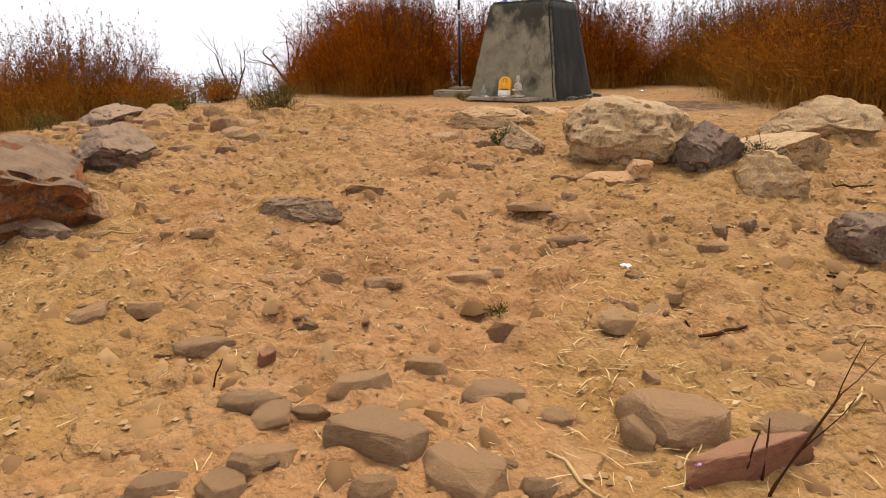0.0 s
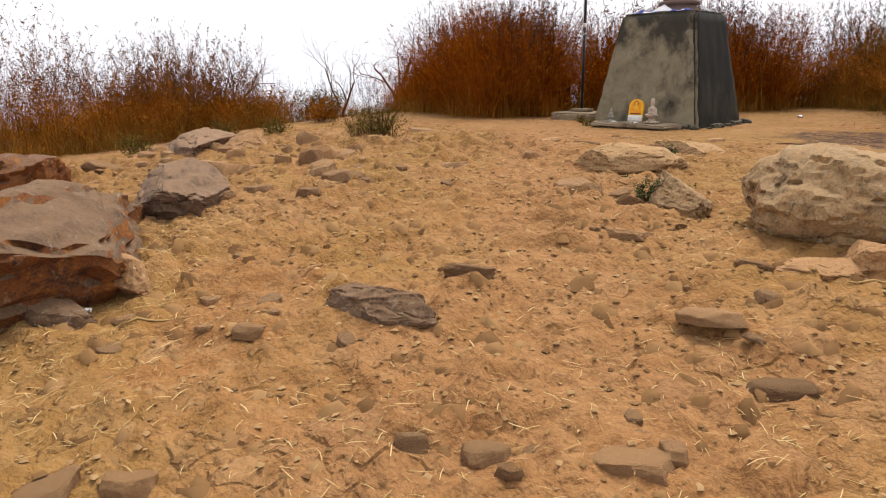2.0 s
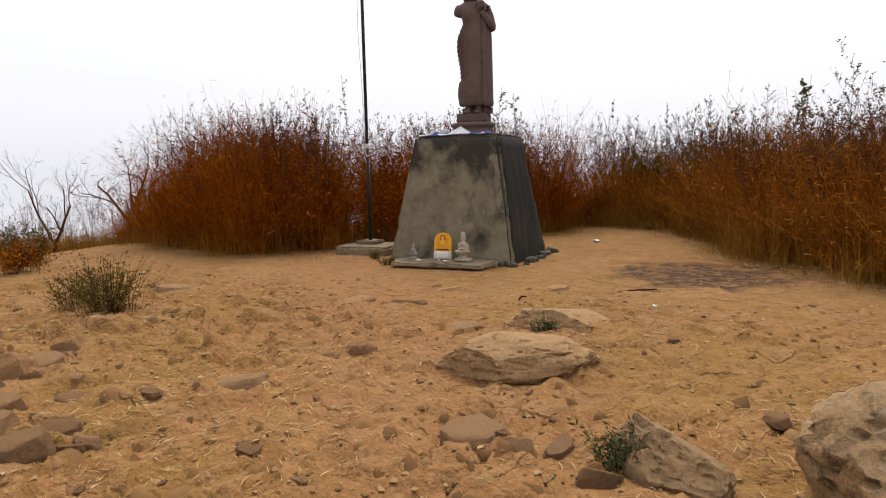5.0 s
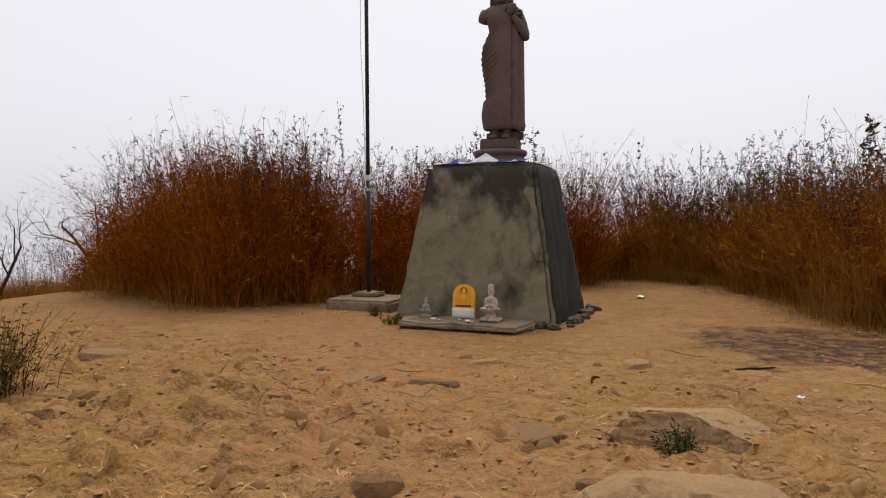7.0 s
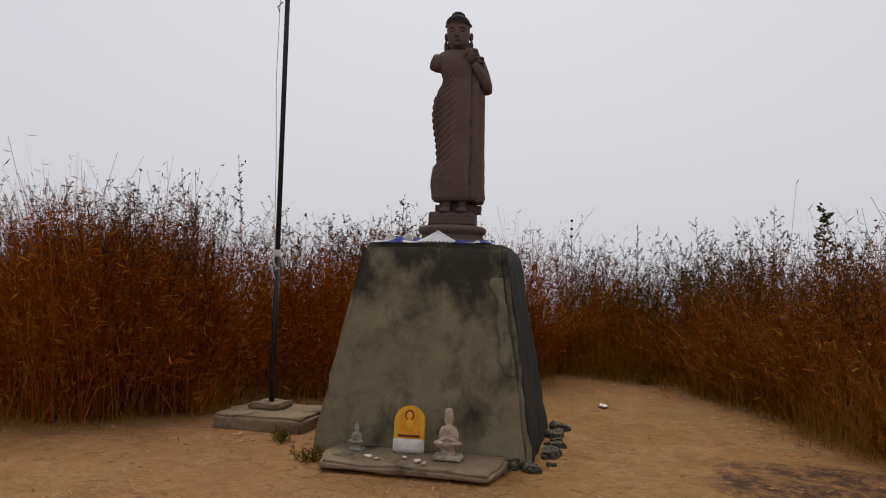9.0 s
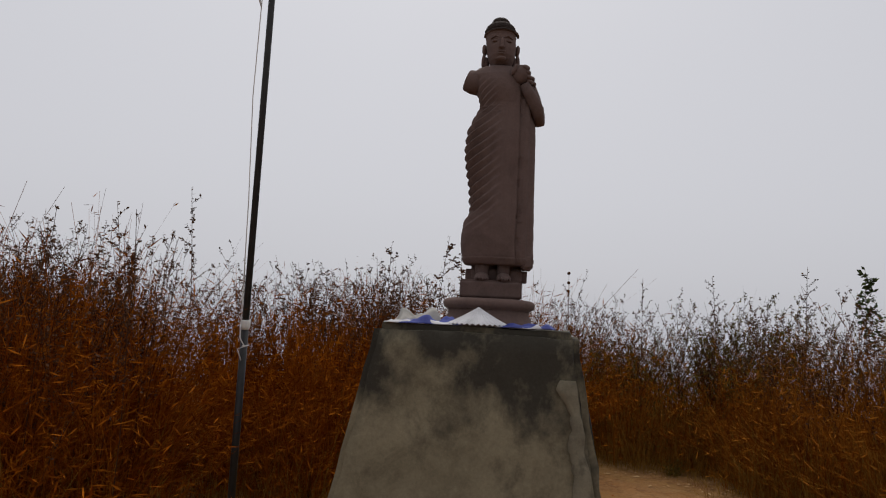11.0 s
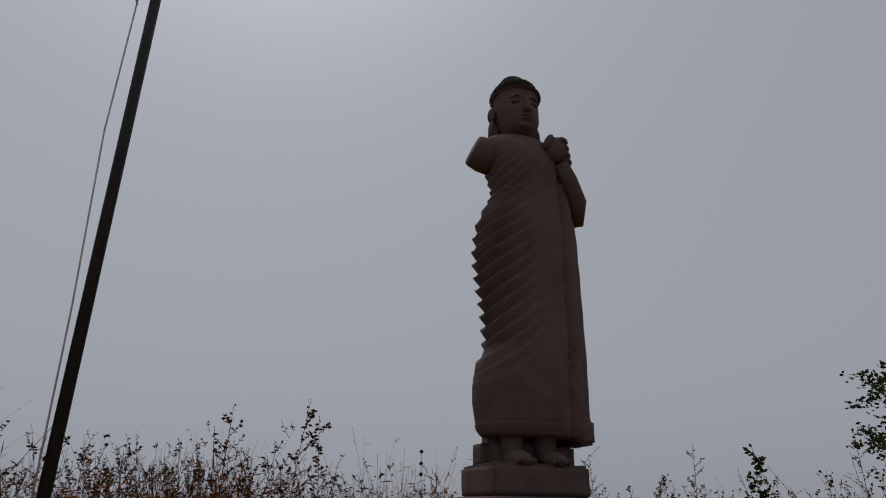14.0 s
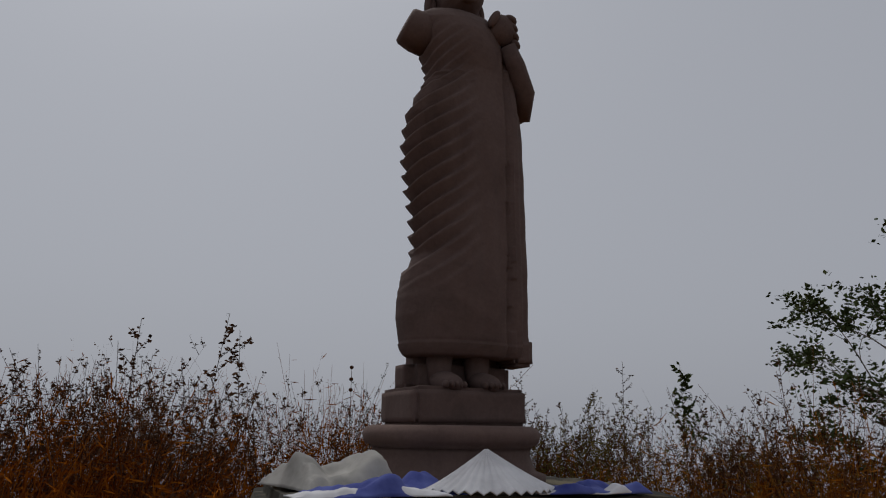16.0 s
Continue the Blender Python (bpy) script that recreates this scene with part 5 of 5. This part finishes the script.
thicket("dry_thicket", [(1.0, 6.1), (2.4, 5.6), (3.5, 4.6), (4.2, 2.9), (4.95, 1.3), (6.1, -0.1), (7.5, -1.4), (9.6, -2.3)], 3.4, 1.95, 2.7, [BROWNSTEM, GOLD, TWIGS, SEEDS], 23,
        "tall brown and olive weeds beyond the clearing", 320, 34, 0.35, 1.0, 0.35, (0.0, 0.0), 420)
thicket("olive_thicket", [(1.4, 6.6), (2.8, 6.2), (4.0, 5.0), (4.9, 3.4)], 2.0, 1.6, 2.45, [GREENS, GOLD, TWIGS, GREENS], 26, "olive green weeds among the dry stalks", 190, 40, 0.1, 1.5)
thicket("dry_thicket", [(-3.2, -12.5), (-5.2, -9.5), (-6.1, -7.4), (-5.5, -5.6), (-5.0, -3.9), (-5.8, -2.9), (-8.0, -2.6)], 3.0, 1.35, 2.85, [BROWNSTEM, GOLD, BROWNSTEM, SEEDS], 24,
        "grey brown dry shrubs with feathery tops above golden grass", 260, 30, 0.5, 1.0, 0.5, (0.0, 4.0))
thicket("far_thicket", [(-22, -9), (-17, -2), (-14, 4.0), (-9.5, 7.5)], 4.0, 1.3, 2.6, [GOLD, GOLD, TWIGS, SEEDS], 25, "distant leafless shrubs along the hill's edge", 45, 8, 0.2, 0.6)


# ---- bushes, weeds, tree ----
def leafy_bush(name, x, y, r, h, mat, label, seed, n=60, leaf=0.03):
    rg = np.random.default_rng(seed)
    px_, py_ = x + rg.normal(0, r * 0.22, n), y + rg.normal(0, r * 0.22, n)
    p, w = stems(rg, px_, py_, rg.uniform(0.5, 1.0, n) * h, np.full(n, 0.006), 0.5, 5, np.arctan2(py_ - y, px_ - x))
    base = tagged(new(name), label, "bush")
    z0 = hz(x, y)
    base.matrix_world = pose(x, y, z0)
    shift = np.array([x, y, z0])
    me = array_mesh("branchwork", ribbons(p, w, rg.uniform(0, np.pi, n)) - shift, ribbon_faces(n, 5), [TWIGS])
    new("branchwork", me).parent = base
    t = rg.uniform(0.25, 1.0, (n, 16))
    j = np.clip((t * 4).astype(int), 0, 3)
    f = (t * 4 - j)[..., None]
    r_ = np.arange(n)[:, None]
    spots = (p[r_, j] * (1 - f) + p[r_, j + 1] * f).reshape(-1, 3) + rg.normal(0, 0.012, (n * 16, 3))
    lv = leaves(rg, spots, leaf * 1.3, 0.0, 0.13) - shift
    tagged(new("foliage", array_mesh("foliage", lv, np.arange(len(lv)).reshape(-1, 4), [mat])), kind="stuff").parent = base


leafy_bush("green_bush", -0.66, -4.00, 0.42, 0.58, GREENS, "small olive green bush beside the path", 1, 150)
leafy_bush("green_bush", -1.25, -3.9, 0.34, 0.40, GREENS, "low olive bush with bare twigs", 2, 60)
leafy_bush("green_bush", -2.6, -4.4, 0.30, 0.32, GREENS, "small olive bush near the dry grass", 3, 60)
leafy_bush("green_bush", -3.2, -4.9, 0.35, 0.36, GREENS, "low scrubby olive bush near the dry grass", 4, 60)
leafy_bush("green_bush", -2.9, -6.3, 0.35, 0.34, GREENS, "low scrubby bush behind grey rock", 5, 60)
for k, (x, y, r, h) in enumerate(((-4.6, -2.2, 0.5, 0.55), (-5.6, -1.3, 0.6, 0.7), (-6.6, -1.9, 0.7, 0.8), (-7.2, -0.4, 0.7, 0.85), (-8.6, -1.2, 0.8, 0.9), (-9.4, 0.6, 0.9, 1.0))):
    leafy_bush("scrub_bush", x, y, r, h, GREENS if k % 2 else BROWNSTEM, "dry olive scrub bush at the end of the path", 40 + k, 110, 0.045)
leafy_bush("green_weed", 3.96, -5.42, 0.13, 0.24, DARKLEAF, "small green weed growing at a rock", 6, 44, 0.028)
leafy_bush("green_weed", 4.32, -5.42, 0.08, 0.10, DARKLEAF, "tiny green weed growing at a rock", 7, 20, 0.02)
leafy_bush("green_weed", 3.16, -3.56, 0.10, 0.18, DARKLEAF, "small dark weed growing on a low rock", 8, 26, 0.022)
leafy_bush("green_weed", 6.12, -5.12, 0.18, 0.26, DARKLEAF, "green weed growing between boulders", 9, 40, 0.028)
leafy_bush("green_weed", 5.62, -8.16, 0.10, 0.08, GREENS, "low dry green tuft behind a stone", 10, 24, 0.02)
leafy_bush("green_weed", 2.9, 4.9, 0.14, 0.22, GREENS, "small green tuft by the tall weeds", 11, 24, 0.03)
leafy_bush("green_weed", -0.35, 0.15, 0.16, 0.16, GREENS, "dry green tuft beside the pedestal ledge", 12, 30, 0.025)
leafy_bush("green_weed", 0.12, -0.35, 0.16, 0.15, GREENS, "dry tuft of grass beside the ledge", 13, 30, 0.025)


def seed_stalk(x, y, top, lean, seed, label, size=0.035, n=9, mat=SEEDS):
    rg = np.random.default_rng(seed)
    z0 = hz(x, y)
    h = top - z0
    base = tagged(new("tall_weed"), label, "weed", "tall weeds above the thicket")
    base.matrix_world = pose(x, y, z0)
    bm = bmesh.new()
    pts = [(-lean[0] * (1 - u) ** 1.0 * 0 + lean[0] * u ** 2, lean[1] * u ** 2, h * u - 0.02) for u in np.linspace(0, 1, 9)]
    tube(bm, pts, [0.007 * (1 - 0.7 * u) for u in np.linspace(0, 1, 9)], 5)
    spots = []
    for k in range(n):
        u = 0.62 + 0.36 * k / n
        i = min(7, int(u * 8))
        p = Vector(pts[i]).lerp(Vector(pts[i + 1]), u * 8 - i)
        a = rg.uniform(0, 2 * math.pi)
        l = (0.34 * (1.08 - u) + 0.05) * rg.uniform(0.7, 1.2)
        e = p + Vector((math.cos(a) * l, math.sin(a) * l, l * 0.9))
        tube(bm, [p, p.lerp(e, 0.5) + Vector((0, 0, 0.01)), e], [0.003, 0.0025, 0.001], 4)
        for q in range(14):
            spots.append(p.lerp(e, 0.2 + 0.8 * q / 13))
    for q in range(30):
        u = 0.6 + 0.4 * q / 29
        i = min(7, int(u * 8))
        spots.append(Vector(pts[i]).lerp(Vector(pts[i + 1]), u * 8 - i))
    part("stalk", bm, TWIGS, base)
    lv = leaves(rg, np.array([tuple(s) for s in spots]), size)
    tagged(new("seed_head", array_mesh("seed_head", lv, np.arange(len(lv)).reshape(-1, 4), [mat])), kind="stuff").parent = base


seed_stalk(-2.25, 2.75, 3.07, (-0.22, 0.1), 1, "tallest dry weed with a drooping seed plume")
seed_stalk(-2.9, 2.6, 2.85, (-0.25, 0.0), 2, "tall dry weed with leafy seed plume")
seed_stalk(-3.5, 2.2, 2.6, (-0.1, 0.0), 3, "tall dry weed with feathery top")
seed_stalk(-4.6, 2.3, 2.7, (-0.15, 0.1), 4, "tall dry weed with feathery top")
seed_stalk(-0.6, 4.2, 2.7, (0.05, 0.0), 5, "dry weed with sparse leaves above the thicket", 0.045)
seed_stalk(-0.1, 4.6, 2.85, (0.2, 0.0), 6, "slanting dry weed with sparse leaves", 0.05)
seed_stalk(0.3, 5.0, 2.75, (-0.1, 0.0), 7, "leafy dry weed above the thicket", 0.05)
seed_stalk(2.9, 7.6, 2.65, (0.0, 0.0), 8, "tall dry weed behind the clearing")
seed_stalk(4.8, 6.0, 2.75, (0.05, 0.0), 9, "tall dry weed behind the clearing")
seed_stalk(6.0, 4.6, 2.8, (0.05, 0.1), 10, "tall dry weed behind the clearing")
seed_stalk(7.0, 3.6, 2.75, (0.1, 0.0), 11, "tall dry weed at the clearing's edge")
seed_stalk(3.9, 6.8, 2.65, (-0.1, 0.0), 12, "tall dry weed behind the clearing")
seed_stalk(5.4, 5.6, 2.7, (0.0, 0.0), 13, "dark green leafy weed above the thicket", 0.075, 16, DARKLEAF)


def pod_weed():
    base = tagged(new("pod_weed"), "thin dry stalk carrying round seed pods", "weed")
    x, y = 1.71, 7.7
    z0 = hz(x, y)
    base.matrix_world = pose(x, y, z0)
    bm = bmesh.new()
    tube(bm, [(0, 0, -0.02), (0.02, 0, 1.4), (0, 0, 2.69 - z0)], [0.008, 0.006, 0.003], 5)
    part("stalk", bm, TWIGS, base)
    for z in (2.68, 2.52, 2.38):
        bm = bmesh.new()
        ball(bm, (0, 0, z - z0), (0.028, 0.028, 0.026), (0, 0, 0), 10, 8)
        part("seed_pod", bm, TWIGS, base)


pod_weed()


def branching(bm, p, d, l, r, depth, rg, tips, spread=0.6, droop=0.0):
    n = 4
    pts, rad = [p.copy()], [r]
    for i in range(n):
        d = (d + Vector(rg.normal(0, 0.11, 3)) + Vector((0, 0, -droop * (i / n)))).normalized()
        p = p + d * (l / n)
        pts.append(p.copy())
        rad.append(r * (1 - 0.45 * (i + 1) / n))
        if depth > 0 and i > 0:
            a = Vector(rg.normal(0, 1, 3))
            side = (a - d * a.dot(d)).normalized()
            branching(bm, p, (d + side * spread * rg.uniform(0.7, 1.3)).normalized(), l * rg.uniform(0.5, 0.72), rad[-1] * 0.62, depth - 1, rg, tips, spread, droop)
        if depth <= 1:
            tips.append((p.copy(), d.copy()))
    tube(bm, pts, rad, 5 if depth < 2 else 7)


def tree(name, x, y, boughs, seed, label, leafy, depth=3, leaf=0.05, mat=GREENS, bark=BARK, spread=0.6, droop=0.1):
    rg = np.random.default_rng(seed)
    base = tagged(new(name), label, "tree")
    z0 = hz(x, y)
    base.matrix_world = pose(x, y, z0)
    bm, tips = bmesh.new(), []
    for b in boughs:
        branching(bm, Vector(b[0]), Vector(b[1]).normalized(), b[2], b[3], depth, rg, tips, spread, droop)
    part("trunk", bm, bark, base)
    if leafy:
        pts = []
        for p, d in tips:
            if rg.random() < leafy:
                for q in range(rg.integers(8, 22)):
                    pts.append(np.array(p) + np.array(d) * rg.uniform(-0.1, 0.25) + rg.normal(0, 0.06, 3) * np.array([1, 1, 0.5]))
        lv = leaves(rg, np.array(pts), leaf, 0.2)
        tagged(new("crown", array_mesh("crown", lv, np.arange(len(lv)).reshape(-1, 4), [mat])), kind="stuff").parent = base


tree("small_tree", 9.30, 4.6, [((0, 0, -0.3), (-0.08, 0.10, 1), 2.6, 0.05), ((-0.15, 0.20, 1.9), (-0.50, 0.64, 0.95), 1.6, 0.030), ((-0.2, 0.26, 2.2), (-0.34, 0.43, 1.25), 1.3, 0.030),
     ((-0.1, 0.12, 1.4), (-0.66, 0.84, 0.50), 1.5, 0.024), ((-0.2, 0.26, 2.2), (0.12, -0.18, 1.2), 1.5, 0.032), ((0, 0, 1.8), (0.5, -0.4, 0.9), 1.5, 0.028), ((-0.1, 0.1, 1.1), (-0.4, 0.55, 0.5), 1.2, 0.02)],
     5, "slender small tree with sparse dark green leaves", 0.55, 3, 0.08, DARKLEAF, BARK, 0.62, 0.10)
tree("bare_tree", -12.0, 6.2, [((0, 0, -0.1), (0.1, 0, 1), 1.6, 0.07), ((0, 0, 0.7), (-0.7, 0, 0.7), 1.7, 0.05), ((0, 0, 0.9), (0.6, 0.2, 0.8), 1.7, 0.04)], 9,
     "leafless grey tree at the hill's edge", 0, 4, 0.05, GREENS, TWIGS, 0.7, 0.0)
tree("bare_tree", -10.2, 2.4, [((0, 0, -0.1), (0.2, 0, 1), 1.3, 0.04), ((0, 0, 0.3), (-0.5, 0, 0.8), 1.3, 0.03)], 12, "leafless shrub at the end of the path", 0, 4, 0.05, GREENS, TWIGS, 0.7, 0.0)
tree("bare_tree", -14.5, 1.2, [((0, 0, -0.1), (0.1, 0, 1), 1.9, 0.06), ((0, 0, 0.6), (0.6, 0, 0.8), 1.7, 0.04)], 14, "leafless grey tree in the distance", 0, 4, 0.05, GREENS, TWIGS, 0.7, 0.0)
tree("dry_twig", 0.18, -3.07, [((0, 0, -0.01), (0.3, 0.1, 0.9), 0.17, 0.004)], 21, "short dark twig standing in the path", 0, 0, 0.03, GREENS, TWIGS, 0.45, 0.0)
tree("dry_branch", 6.92, -8.90, [((0, 0, -0.02), (0.34, 0.25, 0.85), 0.42, 0.0060)], 16, "bare forked dry branch standing beside stones", 0, 1, 0.03, GREENS, TWIGS, 0.35, 0.0)
for k, (x, y, tall) in enumerate(((6.84, -8.84, 0.22), (6.90, -8.78, 0.24), (5.02, -9.34, 0.16))):
    tree("dry_twig", x, y, [((0, 0, -0.02), (0.08, 0.02 * k, 0.9), tall, 0.0045)], 30 + k, "thin dark twig standing among straw", 0, 0, 0.03, GREENS, TWIGS, 0.4, 0.0)


def dry_stick(x, y, length, turn, seed, thick, mat, label):
    """A crooked stick lying on the soil, its knots touching the ground."""
    rg = np.random.default_rng(seed)
    u = np.linspace(-0.5, 0.5, 7)
    bend = np.cumsum(rg.normal(0, 0.035, 7)) * length
    c, d = math.cos(radians(turn)), math.sin(radians(turn))
    pts = [(x + c * a * length - d * b, y + d * a * length + c * b) for a, b in zip(u, bend)]
    z = np.maximum.accumulate(np.array([float(on_ground(*p)) for p in pts])[::-1])[::-1] * 0.3 + np.array([float(on_ground(*p)) for p in pts]) * 0.7
    bm = bmesh.new()
    tube(bm, [(p[0], p[1], h + thick) for p, h in zip(pts, z)], [thick * (1.1 - 0.9 * abs(a)) for a in u], 6)
    ob = link_mesh("dry_stick", bm, mat)
    return tagged(ob, label, "stick", "sticks lying on the soil")


for k, (x, y, length, turn) in enumerate(((6.55, -7.95, 0.30, 48), (7.15, -7.45, 0.34, 25), (7.35, -8.05, 0.30, 60), (6.95, -7.10, 0.22, 10), (5.50, -6.02, 0.26, 38), (7.05, -8.20, 0.26, 75),
                                          (3.55, -1.40, 0.30, 20), (4.25, -1.75, 0.42, -12), (3.05, -0.95, 0.34, -25), (2.55, -2.15, 0.18, 80), (6.45, -9.10, 0.24, -20), (2.95, -8.55, 0.24, 70),
                                          (6.70, -5.05, 0.40, 50), (1.25, -2.35, 0.24, 12))):
    dry_stick(x, y, length, turn, 50 + k, 0.0055 if k % 3 else 0.008, STRAW if k % 3 else TWIGS, "crooked pale dry stick lying on soil" if k % 3 else "thin dark dry stick lying on soil")


# ---- scraps of rubbish ----
def scrap(x, y, s, mat, label, seed, up=0.0):
    bm = bmesh.new()
    bmesh.ops.create_grid(bm, x_segments=8, y_segments=6, size=1)
    for v in bm.verts:
        q = v.co * 1.3 + Vector((seed, seed * 2, 0))
        v.co = Vector((v.co.x * s, v.co.y * s * 0.6, s * (0.35 + 0.7 * noise.noise(q) + 0.4 * noise.noise(q * 2.5))))
    ob = link_mesh("litter_scrap", bm, mat)
    ob.matrix_world = pose(x, y, hz(x, y) + up + 0.004, 0, 0, seed * 47)
    sol = ob.modifiers.new("thickness", 'SOLIDIFY')
    sol.thickness = 0.0015
    tagged(ob, label, "litter", "scraps of litter")


scrap(5.98, -7.52, 0.026, PLASTIC, "crumpled white plastic scrap between stones", 1, 0.05)
scrap(5.45, -9.42, 0.028, PLASTIC, "flattened silver wrapper on the soil", 2)
scrap(2.30, 2.75, 0.06, PLASTIC, "white plastic scrap near the tall weeds", 3)
scrap(3.75, -2.2, 0.02, PLASTIC, "tiny white scrap on the soil", 4)
scrap(2.6, -8.75, 0.05, PLASTIC, "crumpled pale wrapper below a boulder", 5, 0.02)
scrap(6.75, -8.92, 0.014, cloth("pink_petal", (0.42, 0.20, 0.33), (0.50, 0.28, 0.42)), "small pink scrap on a brick red stone", 6, 0.08)
